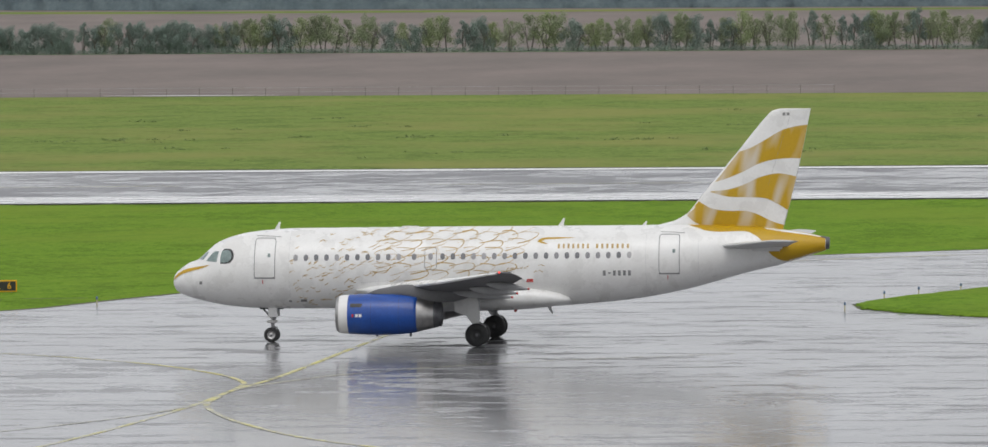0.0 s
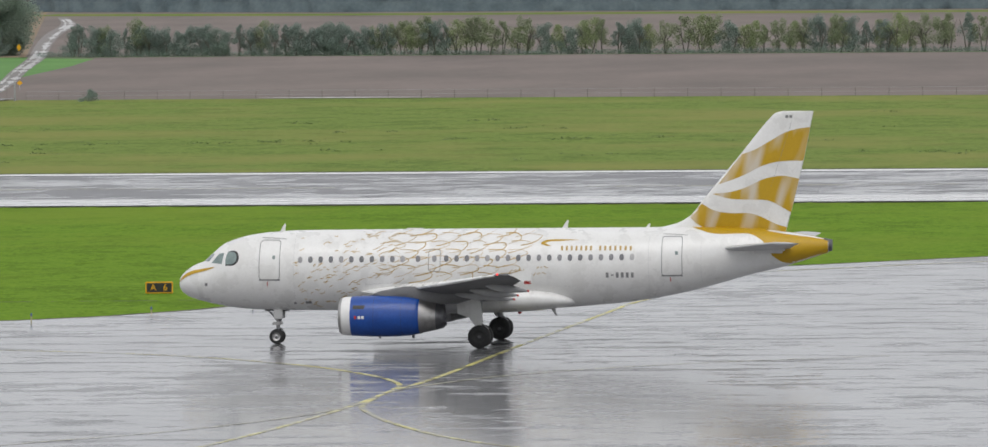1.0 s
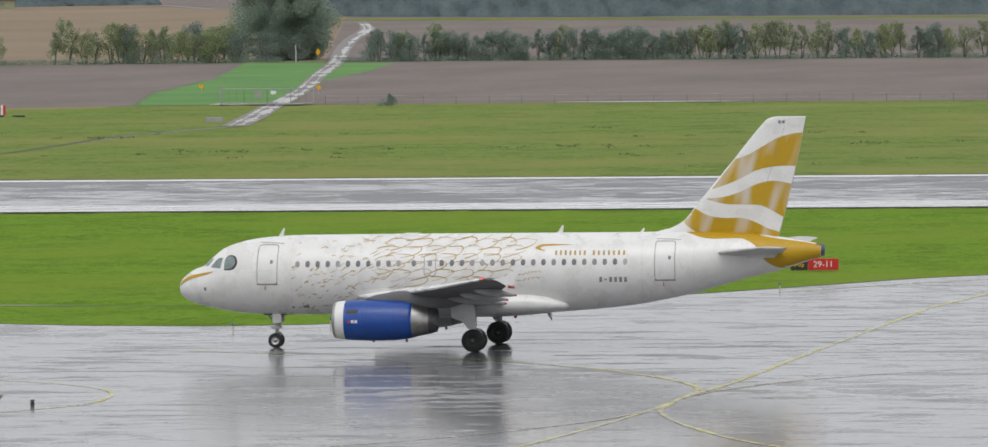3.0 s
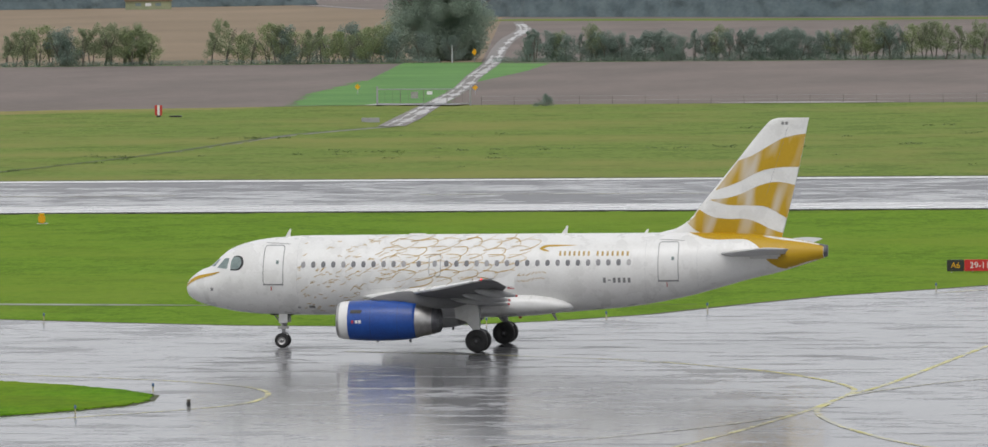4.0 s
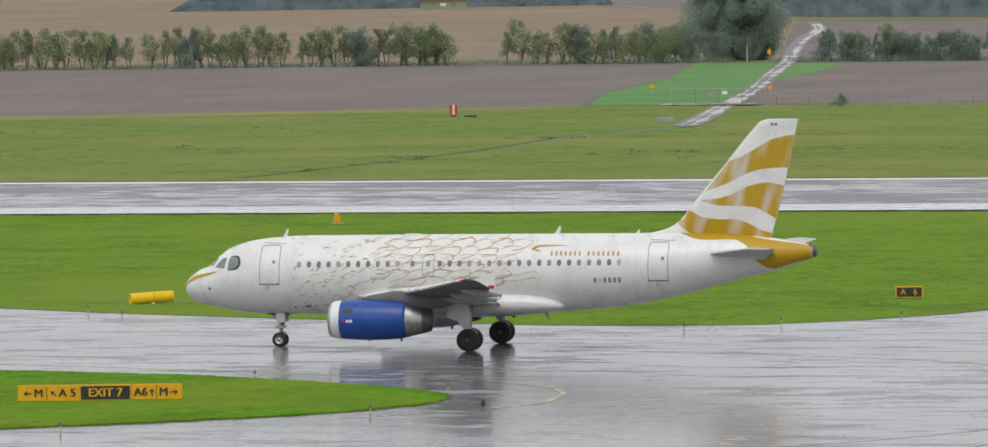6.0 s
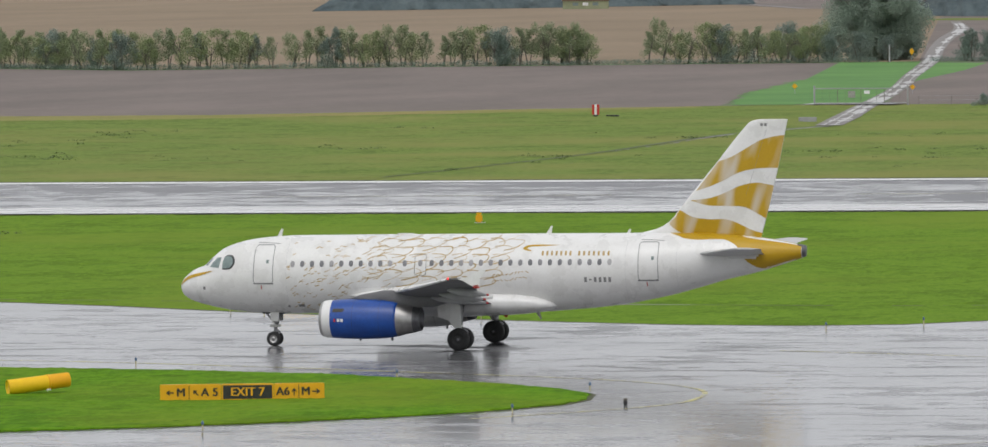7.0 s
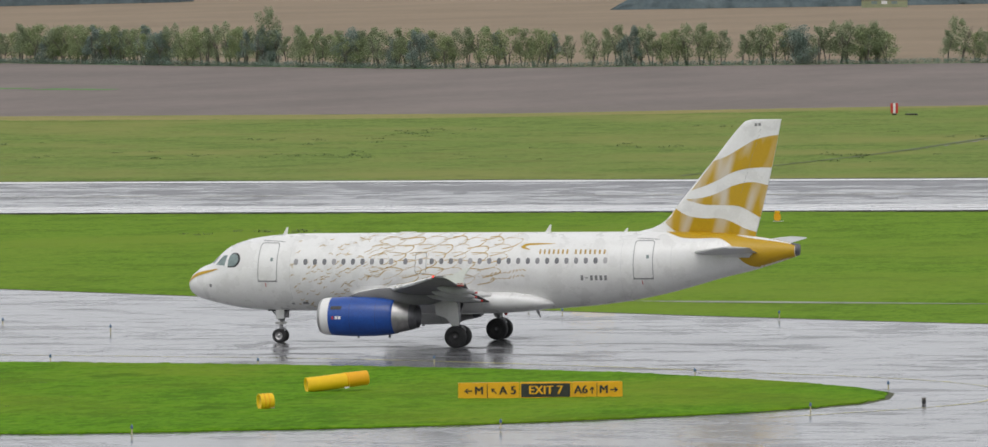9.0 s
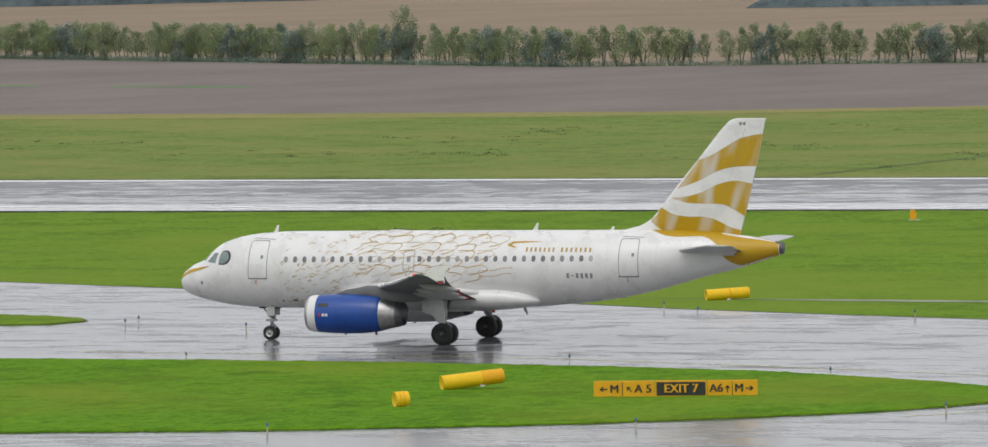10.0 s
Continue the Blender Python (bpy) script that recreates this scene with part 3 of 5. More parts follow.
def skin_fill(bm, outline_lo, outline_hi, rows=8, side=-1, lift=0.005):
    """A painted area on the fuselage between two lines of (x, z)."""
    grid = []
    for k in range(rows + 1):
        u = k / rows
        row = []
        for a, b in zip(outline_lo, outline_hi):
            x, z = a[0] + (b[0] - a[0]) * u, a[1] + (b[1] - a[1]) * u
            z = min(max(z, BOT(x) + 0.003), TOP(x) - 0.003)
            row.append(skin(x, z, side, lift))
        grid.append(row)
    return patch(bm, grid)


def round_rect(x0, x1, z0, z1, r, n=5):
    out = []
    for cx, cz, a0 in ((x1 - r, z1 - r, 0), (x0 + r, z1 - r, 90), (x0 + r, z0 + r, 180), (x1 - r, z0 + r, 270)):
        for k in range(n):
            w = radians(a0 + 90 * k / (n - 1))
            out.append((cx + r * math.cos(w), cz + r * math.sin(w)))
    return out


def foil(chord, thick, n=14):
    """(along, up) of a wing section, leading edge at 0."""
    out = []
    for sgn in (1, -1):
        ks = range(n + 1) if sgn == 1 else range(n - 1, 0, -1)
        for k in ks:
            u = 0.5 * (1 - math.cos(math.pi * k / n))
            y = 5 * thick * (0.2969 * math.sqrt(u) - 0.126 * u - 0.3516 * u * u + 0.2843 * u ** 3 - 0.1036 * u ** 4)
            out.append((u * chord, sgn * y * chord * (1.0 if sgn == 1 else 0.85)))
    return out


# semispan, leading edge, chord, height, thickness
WING = ((1.2, 10.75, 6.6, 2.70, 0.135), (1.95, 11.1, 6.25, 2.79, 0.135), (4.0, 12.15, 5.35, 3.01, 0.125), (6.4, 13.4, 4.35, 3.23, 0.12), (10, 15.26, 3.28, 3.58, 0.115), (14, 17.33, 2.25, 4.02, 0.11), (16.6, 18.68, 1.68, 4.29, 0.11), (16.95, 18.95, 1.42, 4.33, 0.10))


def droop(y):
    """How far the trailing edge sits below the leading edge."""
    return float(np.interp(y, (2, 6.4, 10, 14, 17), (0.50, 0.27, 0.18, 0.10, 0.05)))


def wing_at(y):
    cols = list(zip(*WING))
    return [float(np.interp(y, cols[0], c)) for c in cols[1:]]


def wing(plane, side):
    stations = sorted({*(w[0] for w in WING), *np.linspace(1.2, 16.95, 22)})
    rings = []
    for y in stations:
        le, ch, z, th = wing_at(y)
        rings.append([loc(le + a, side * y, z + up - droop(y) * a / ch) for a, up in foil(ch, th)])
    w = loft("wing", rings, WING_SHADED, plane, "grey swept wing with underside shade in its paint")
    # slat line along the leading edge
    bm = bmesh.new()
    grid = []
    for y in np.linspace(2.6, 16.3, 30):
        le, ch, z, th = wing_at(y)
        sec = foil(ch, th)
        row = [(a, up) for a, up in sec if a <= 0.16 * ch]
        top = sorted((p for p in row if p[1] >= 0), key=lambda p: -p[0])
        low = sorted((p for p in row if p[1] < 0), key=lambda p: p[0])
        line = (top + low)
        line = [line[int(round(i * (len(line) - 1) / 7))] for i in range(8)]
        grid.append([loc(le + a - 0.012, side * y, z + up * 1.03) for a, up in line])
    patch(bm, grid)
    part("leading_edge_slat", bm, WHITE, w, "pale leading edge slat", True)
    # flap and aileron gaps on both faces
    for name, y0, y1, frac in (("flap", 2.2, 6.3, 0.74), ("flap", 6.5, 12.9, 0.74), ("aileron", 13.1, 16.4, 0.76)):
        bm = bmesh.new()
        for sgn in (1, -1):
            grid = []
            for y in np.linspace(y0, y1, 12):
                le, ch, z, th = wing_at(y)
                row = []
                for u in (frac, frac + 0.09, frac + 0.18, 0.997):
                    t = 5 * th * (0.2969 * math.sqrt(u) - 0.126 * u - 0.3516 * u * u + 0.2843 * u ** 3 - 0.1036 * u ** 4)
                    zz = z + sgn * t * ch * (1 if sgn == 1 else 0.85) - droop(y) * u
                    row.append(loc(le + u * ch, side * y, zz + sgn * 0.012))
                grid.append(row)
            patch(bm, grid)
        part(name, bm, WING_SHADED, w, "trailing edge flap in shaded wing grey" if name == "flap" else "aileron in shaded wing grey")
    # canoe fairings with red tips
    for y, xe in ((6.25, 18.3), (9.2, 18.85), (12.2, 19.75)):
        le, ch, z, th = wing_at(y)
        x0 = le + ch * 0.42
        prof = [(0, 0.02), (0.1, 0.13), (0.3, 0.20), (0.6, 0.19), (0.85, 0.10), (0.94, 0.055)]
        rings = []
        for u, r in prof:
            x = x0 + (xe - x0) * u
            zc = z - droop(y) * 0.75 - 0.17 - 0.27 * u
            rings.append([loc(x, side * (y + 0.7 * r * math.cos(q)), zc + r * math.sin(q)) for q in np.linspace(0, 2 * math.pi, 15)[:-1]])
        fair = loft("flap_fairing", rings, MID_GREY, w, "canoe-shaped flap track fairing")
        tip = [rings[-1], [p + Vector((0.10, 0, -0.01)) for p in rings[-1]], [loc(xe + 0.08, side * y, z - 0.4) + (p - loc(xe, side * y, z - 0.4)) * 0.3 for p in rings[-1]]]
        loft("fairing_tip", tip[:2], RED, fair, "dark red fairing tip")
    # wingtip fence
    le, ch, z, th = wing_at(16.95)
    bm = bmesh.new()
    out = [(le + 0.35, z), (le + 0.95, z + 0.12), (le + 1.55, z + 0.46), (le + 1.85, z + 0.48), (le + 1.50, z), (le + 1.52, z - 0.42), (le + 1.22, z - 0.42), (le + 0.65, z - 0.1)]
    for s in (-0.03, 0.03):
        bm.faces.new([bm.verts.new(loc(x, side * (16.98 + s), q)) for x, q in out])
    bm.verts.ensure_lookup_table()
    n = len(out)
    for k in range(n):
        bm.faces.new((bm.verts[k], bm.verts[(k + 1) % n], bm.verts[n + (k + 1) % n], bm.verts[n + k]))
    fence = part("wingtip_fence", bm, WHITE, w, "white arrow-shaped wingtip fence")
    part("fence_marking", box(loc(le + 1.14, side * 16.93 - 0.08, z - 0.46), loc(le + 1.5, side * 16.93 + 0.08, z - 0.28), 0.02), RED, w, "red tip marking")
    bm = bmesh.new()
    bmesh.ops.create_uvsphere(bm, u_segments=12, v_segments=8, radius=0.055, matrix=Matrix.Translation(loc(18.74, side * 16.72, 4.33)))
    part("navigation_light", bm, RED_GLOW if side < 0 else GLASS_DARK, w, "lit red navigation light" if side < 0 else "navigation light lens", True)
    return w


def engine(plane, side):
    y = side * 5.75
    c = loc(0, y, 1.72)
    nac = hang("engine_cowl", spin([(9.86, 0.987), (10.3, 1.02), (10.9, 1.04), (11.6, 1.042), (12.2, 1.027), (12.75, 0.985), (13.15, 0.925), (13.42, 0.865), (13.42, 0.78), (13.1, 0.78)],
                                   "X", 56, c, BLUE if side < 0 else PALE_GREY, "engine_cowl"), plane, "glossy royal blue engine cowl" if side < 0 else "pale grey engine cowl")
    hang("inlet_lip", spin([(10.6, 0.80), (9.7, 0.77), (9.4, 0.765), (9.28, 0.785), (9.235, 0.82), (9.255, 0.86), (9.32, 0.905), (9.40, 0.935)], "X", 56, c, METAL, "inlet_lip"), nac, "polished metal inlet lip")
    hang("inlet_ring", spin([(9.40, 0.935), (9.52, 0.96), (9.68, 0.976), (9.863, 0.987)], "X", 56, c, WHITE, "inlet_ring"), nac, "white painted inlet ring")
    hang("fan", spin([(10.5, 0.0), (10.3, 0.16), (10.55, 0.28), (10.6, 0.80)], "X", 32, c, DARK_METAL, "fan"), nac, "dark engine fan")
    hang("nozzle", spin([(13.40, 0.86), (13.62, 0.81), (13.9, 0.75), (14.18, 0.69)], "X", 56, c, METAL, "nozzle"), nac, "bare metal exhaust nozzle")
    hang("nozzle_lip", spin([(14.17, 0.696), (14.2, 0.691), (14.4, 0.63), (14.54, 0.59), (14.54, 0.54), (14.2, 0.53), (14.0, 0.2)], "X", 56, c, DARK_METAL, "nozzle_lip"), nac, "sooty exhaust rim")
    hang("cowl_band", spin([(13.33, 0.892), (13.38, 0.880), (13.43, 0.866)], "X", 56, c, METAL, "cowl_band"), nac, "bright metal band")
    for x in (11.05, 12.45):
        r = float(np.interp(x, (10.9, 11.6, 12.2, 12.75), (1.04, 1.042, 1.027, 0.985)))
        hang("cowl_seam", spin([(x, r + 0.003), (x + 0.012, r + 0.003)], "X", 56, c, BLACK, "cowl_seam"), nac)
    # small panels: strake and marking
    bm = bmesh.new()
    patch(bm, [[c + Vector((x, side * r * math.cos(a), r * math.sin(a))) for x in (10.02, 10.3, 10.62)] for a, r in ((radians(23), 1.028), (radians(28), 1.032), (radians(34), 1.036))])
    part("cowl_vent", bm, BLACK, nac, "dark cooling vent")
    for x0, x1, mat in ((10.10, 10.20, RED), (10.28, 10.42, SIGN_WHITE), (10.46, 10.60, SIGN_WHITE)):
        bm = bmesh.new()
        patch(bm, [[c + Vector((x, side * 1.04 * math.cos(a), 1.04 * math.sin(a))) for x in (x0, (x0 + x1) / 2, x1)] for a in (radians(-5.5), radians(-1), radians(3))])
        part("cowl_marking", bm, mat, nac)
    for x in (11.2, 12.9):
        part("drain_mast", box(c + Vector((x, -0.03, -1.12)), c + Vector((x + 0.12, 0.03, -0.9)), 0.01), DARK_METAL, nac)
    # pylon
    rings = []
    for x, zl, zh, w in ((10.7, 2.70, 2.75, 0.05), (11.3, 2.6, 2.98, 0.18), (12.5, 2.5, 3.2, 0.24), (13.6, 2.3, 3.2, 0.26), (15.2, 2.35, 3.05, 0.22), (16.3, 2.65, 2.9, 0.05)):
        rings.append([loc(x, y + w * a, q) for a, q in ((-1, zl), (1, zl), (1, zh - 0.08), (0.5, zh), (-0.5, zh), (-1, zh - 0.08))])
    loft("pylon", rings, WING_SHADED, plane, "grey engine pylon")


def wheel_mesh(r, w):
    return [(-w / 2, 0.55 * r), (-w / 2, 0.80 * r), (-w * 0.46, 0.92 * r), (-w * 0.30, 0.99 * r), (-w * 0.17, r), (-w * 0.16, 0.985 * r), (-w * 0.13, 0.985 * r), (-w * 0.12, r),
            (w * 0.12, r), (w * 0.13, 0.985 * r), (w * 0.16, 0.985 * r), (w * 0.17, r), (w * 0.30, 0.99 * r), (w * 0.46, 0.92 * r), (w / 2, 0.80 * r), (w / 2, 0.55 * r)]


WHEELS = []


def wheel(plane, x, y, r, w, rim_mat):
    hub = hang("wheel", spin(wheel_mesh(r, w), "Y", 36, (0, 0, 0), RUBBER, "wheel"), plane, "black aircraft tyre", Matrix.Translation(loc(x, y, r)))
    for s in (-1, 1):
        hang("rim", spin([(s * w * 0.42, 0.0), (s * w * 0.44, 0.14 * r), (s * w * 0.30, 0.18 * r), (s * w * 0.30, 0.40 * r), (s * w * 0.47, 0.5 * r), (s * w * 0.50, 0.57 * r)], "Y", 28, (0, 0, 0), rim_mat, "rim"), hub, "grey metal wheel rim")
        hang("hub_cap", spin([(s * w * 0.46, 0.0), (s * w * 0.46, 0.10 * r), (s * w * 0.40, 0.16 * r)], "Y", 16, (0, 0, 0), DARK_METAL, "hub_cap"), hub)
    WHEELS.append((hub, loc(x, y, r), r))
    return hub


def nose_gear(plane):
    leg = part("nose_gear_leg", add_rod(rod(loc(5.16, 0, 1.95), loc(5.08, 0, 0.38), 0.1), loc(5.14, 0, 1.3), loc(5.18, 0, 2.0), 0.13), STRUT, plane, "grey nose gear strut", True)
    bm = rod(loc(5.07, -0.34, 0.38), loc(5.07, 0.34, 0.38), 0.06)
    part("axle", bm, STRUT, leg, "", True)
    bm = rod(loc(5.12, 0, 1.15), loc(4.55, 0, 1.78), 0.05)
    add_rod(bm, loc(5.12, -0.13, 1.13), loc(5.2, 0.13, 1.12), 0.05)
    add_rod(bm, loc(5.2, 0.12, 1.1), loc(5.42, 0.12, 1.75), 0.035)
    add_rod(bm, loc(5.2, -0.12, 1.1), loc(5.42, -0.12, 1.75), 0.035)
    part("drag_brace", bm, STRUT, leg, "", True)
    bm = rod(loc(5.1, 0, 0.85), loc(5.36, 0, 0.72), 0.045)
    add_rod(bm, loc(5.36, 0, 0.72), loc(5.1, 0, 0.5), 0.045)
    part("torque_link", bm, STRUT, leg, "", True)
    bm = box(loc(4.84, -0.26, 0.98), loc(5.34, 0.26, 1.12), 0.03)
    add_box(bm, loc(4.98, -0.24, 1.2), loc(5.12, 0.24, 1.3), 0.02)
    part("lamp_plate", box(loc(5.0, -0.32, 1.42), loc(5.08, 0.32, 1.68), 0.02), WHITE, leg, "pale taxi lamp plate")
    for s in (-1, 1):
        hang("taxi_lamp", spin([(4.96, 0.0), (4.95, 0.07), (5.0, 0.09)], "X", 14, loc(0, s * 0.2, 1.55), METAL, "taxi_lamp"), leg)
    part("steering_collar", bm, METAL, leg, "metal steering collar and lamp bracket")
    for s in (-1, 1):
        part("nose_gear_door", box(loc(4.95, s * 0.42 - 0.02, 1.30), loc(5.42, s * 0.42 + 0.02, 1.80), 0.015), WHITE, plane, "small white nose gear door")
    # No recess is cut: a black slab imitates the shade inside the bay.
    part("wheel_bay", box(loc(4.5, -0.4, 1.70), loc(5.7, 0.4, 1.78), 0.0), BLACK, plane, "black slab for the shade of the wheel bay")
    for y in (-0.25, 0.25):
        wheel(plane, 5.07, y, 0.38, 0.22, METAL)


def main_gear(plane, s):
    y = s * 3.795
    leg = part("main_gear_leg", add_rod(rod(loc(16.05, y * 0.98, 2.6), loc(16.11, y, 0.585), 0.11), loc(16.06, y * 0.985, 1.3), loc(16.05, y * 0.98, 2.6), 0.16), STRUT, plane, "grey main gear strut", True)
    bm = rod(loc(16.11, y - 0.5, 0.585), loc(16.11, y + 0.5, 0.585), 0.09)
    add_rod(bm, loc(16.1, y - s * 0.1, 1.4), loc(15.9, y - s * 1.5, 2.3), 0.07)
    part("side_stay", bm, STRUT, leg, "", True)
    bm = rod(loc(16.2, y, 1.2), loc(16.5, y, 0.95), 0.05)
    add_rod(bm, loc(16.5, y, 0.95), loc(16.2, y, 0.65), 0.05)
    part("torque_link", bm, STRUT, leg, "", True)
    # leg door hangs outboard of the strut
    yo = y + s * 0.32
    out = [(14.95, 2.72), (15.95, 2.9), (16.2, 2.2), (16.22, 1.15), (15.85, 1.15), (15.55, 1.55), (14.98, 1.75)]
    bm = bmesh.new()
    for d in (-0.03, 0.03):
        bm.faces.new([bm.verts.new(loc(a, yo + d + s * 0.1 * (q - 2), q)) for a, q in out])
    bm.verts.ensure_lookup_table()
    n = len(out)
    for k in range(n):
        bm.faces.new((bm.verts[k], bm.verts[(k + 1) % n], bm.verts[n + (k + 1) % n], bm.verts[n + k]))
    part("gear_door", bm, WHITE, plane, "white main gear leg door")
    for d in (-0.465, 0.465):
        wheel(plane, 16.11, y + d, 0.585, 0.40, BLACK)


# fin outline: leading and trailing edge by height
FIN_LE = monotone([5.6, 5.94, 6.12, 6.55, 7.30, 8.20, 9.76, 11.45, 11.7, 11.80], [24.6, 24.98, 25.71, 26.45, 27.05, 27.8, 29.1, 30.50, 30.78, 31.15])
FIN_TE = monotone([5.3, 5.67, 7.29, 9.39, 11.80], [31.15, 31.27, 31.71, 32.22, 32.72])


def fin_half(x, z):
    """Half thickness of the fin at a place on it."""
    le, te = FIN_LE(z), FIN_TE(z)
    ch = max(te - le, 0.05)
    u = min(max((x - le) / ch, 0.0), 1.0)
    real = min(ch, 6.0)
    return 5 * 0.10 * real * (0.2969 * math.sqrt(u) - 0.126 * u - 0.3516 * u * u + 0.2843 * u ** 3 - 0.1015 * u ** 4) * min(1.0, 0.35 + 0.65 * (z - 5.6) / 1.5 if z < 7.1 else 1.0)


def fin(plane):
    rings = []
    for z in [5.45, 5.65, 5.8, 5.94, 6.03, 6.12, 6.3, 6.55, 6.9, 7.3, 7.75, 8.2, 9, 9.76, 10.6, 11.2, 11.45, 11.6, 11.7, 11.76, 11.8]:
        le, te = FIN_LE(max(z, 5.6)), FIN_TE(z)
        us = [0.5 * (1 - math.cos(math.pi * k / 14)) for k in range(15)]
        a = [loc(le + u * (te - le), fin_half(le + u * (te - le), max(z, 5.62)), z) for u in us]
        b = [loc(le + u * (te - le), -fin_half(le + u * (te - le), max(z, 5.62)), z) for u in us[-2:0:-1]]
        rings.append(a + b)
    f = loft("fin", rings, WHITE, plane, "white tail fin with waving gold bands")

    def band(lo, hi, material, name="fin_band", label="waving gold band"):
        n = 28
        a, b = smooth_curve(lo, n), smooth_curve(hi, n)
        for s in (-1, 1):
            grid = []
            for k in range(7):
                u = k / 6
                row = []
                for p, q in zip(a, b):
                    x, z = p + (q - p) * u
                    x = min(max(x, FIN_LE(max(z, 5.6)) + 0.02), FIN_TE(z) - 0.01)
                    row.append(loc(x, s * (fin_half(x, z) + 0.008), z))
                grid.append(row)
            part(name, patch(bmesh.new(), grid), material, f, label, True)

    band([(27.86, 8.10), (28.55, 8.32), (29.29, 8.62), (30.02, 9.0), (30.75, 9.21), (31.49, 9.28), (32.2, 9.28)],
         [(29.05, 9.62), (29.45, 9.75), (29.79, 9.88), (30.52, 10.29), (31.26, 10.71), (31.99, 10.91), (32.56, 10.98)], GOLD_BAND)
    band([(27.58, 7.6), (28.5, 7.36), (29.5, 7.32), (30.37, 7.27), (30.98, 6.99), (31.54, 6.65)],
         [(27.62, 7.62), (28.54, 7.72), (29.28, 7.95), (30.2, 8.36), (31.1, 8.52), (31.97, 8.36)], GOLD_BAND)
    band([(26.35, 6.45), (26.75, 6.1), (27.4, 5.8), (28.5, 5.72), (29.6, 5.7), (30.6, 5.7), (31.27, 5.68)],
         [(27.0, 7.12), (27.68, 6.76), (28.53, 6.63), (29.39, 6.63), (30.0, 6.45), (30.73, 6.09), (31.33, 5.9)], GOLD_BAND)
    # rudder hinge line and fin marking
    for s in (-1, 1):
        bm = bmesh.new()
        patch(bm, [[loc(x + d, s * (fin_half(x + d, z) + 0.012), z) for d in (0, 0.010)] for x, z in ((29.9, 6.0), (30.55, 8), (31.1, 9.7), (31.62, 11.3))])
        part("rudder_hinge_line", bm, SEAM, f)
        for k in range(2):
            bm = bmesh.new()
            patch(bm, [[loc(31.3 + 0.2 * k + d, s * (fin_half(31.4 + 0.2 * k, z) + 0.014), z) for d in (0, 0.14)] for z in (11.45, 11.6)])
            part("marking_bar", bm, SEAM, f)


def tailplane(plane, s):
    rings = []
    for y, le, ch, z in ((0.4, 27.75, 3.8, 4.82), (1.1, 28.15, 3.45, 4.88), (3.5, 29.55, 2.45, 5.1), (5.9, 30.95, 1.55, 5.33), (6.22, 31.25, 1.2, 5.36)):
        rings.append([loc(le + a, s * y, z + up) for a, up in foil(ch, 0.10)])
    t = loft("tailplane", rings, PALE_GREY, plane, "grey horizontal tailplane")
    bm = bmesh.new()
    add_box(bm, loc(28.9, s * 1.0 - 0.25, 4.62), loc(31.3, s * 1.0 + 0.25, 5.12), 0.12)
    part("tailplane_root", bm, WHITE, t, "white root fairing", True)


def feathers():
    """Gold feather outlines: dense scales amidships, loose strokes towards the nose."""
    rnd = random.Random(12)
    lines = []
    # full scales: blunt tongues that point aft, in staggered rows
    for row in range(7):
        zr = 5.72 - row * 0.39
        x = 9.6 + 0.5 * (row % 2) + rnd.uniform(-0.1, 0.1)
        end = 18.3 - 0.20 * row
        while x < end:
            w, hgt = rnd.uniform(1.1, 1.45), rnd.uniform(0.22, 0.31)
            dens = min(1.0, max(0.0, (x - 9.3) / 2.2))
            a0, a1 = 78, -84
            if rnd.random() > dens:
                a0, a1 = rnd.uniform(10, 50), rnd.uniform(-60, -10)
            if rnd.random() < 0.1 + dens:
                pts, wid = [], []
                n = 14
                for k in range(n):
                    u = k / (n - 1)
                    a = radians(a0 + (a1 - a0) * u)
                    px = x + w * max(0.0, math.cos(a)) ** 0.75 + 0.05 * math.sin(5 * u + x)
                    pz = zr + hgt * math.sin(a) + 0.15 * (px - x) + 0.03 * math.sin(9 * u + 3 * x)
                    pts.append((px, pz))
                    wid.append(0.016 + 0.032 * (0.5 + 0.5 * math.sin(4.2 * u + x * 3 + row)) * dens)
                lines.append((pts, wid))
            x += w * 0.86
    # loose strokes
    for _ in range(150):
        x = 6.2 + 5.2 * rnd.random() ** 0.9
        z = rnd.uniform(1.95, 4.3) if rnd.random() < 0.72 else rnd.uniform(4.5, 5.7)
        if (x > 9.6 and z < 2.9) or (z > 4.5 and x < 8.2 and rnd.random() < 0.7):
            continue
        length = rnd.uniform(0.14, 0.30) + 0.13 * max(0, x - 7.5) * rnd.random()
        lean, arc = rnd.uniform(-0.2, 0.7), rnd.choice((-0.25, 0.3)) * length * rnd.uniform(0.3, 1.0)
        pts, wid = [], []
        for k in range(8):
            u = k / 7
            pts.append((x + length * u, z + length * lean * u - arc * math.sin(math.pi * u) * (0.5 + u)))
            wid.append(0.010 + 0.028 * math.sin(math.pi * min(1, u + 0.1)) * rnd.uniform(0.7, 1.1))
        lines.append((pts, wid))
    # small hand-written flourish below the aft scales: plain strokes
    for row in range(2):
        x = 17.35
        while x < 19.15:
            l = rnd.uniform(0.10, 0.24)
            z = 3.45 + 0.30 * row + 0.12 * (x - 17.3)
            lines.append(([(x + l * k / 5, z + 0.05 * math.sin(4 * k / 5 + x * 5) + 0.05 * k / 5) for k in range(6)], [0.035] * 6))
            x += l + 0.07
    return lines


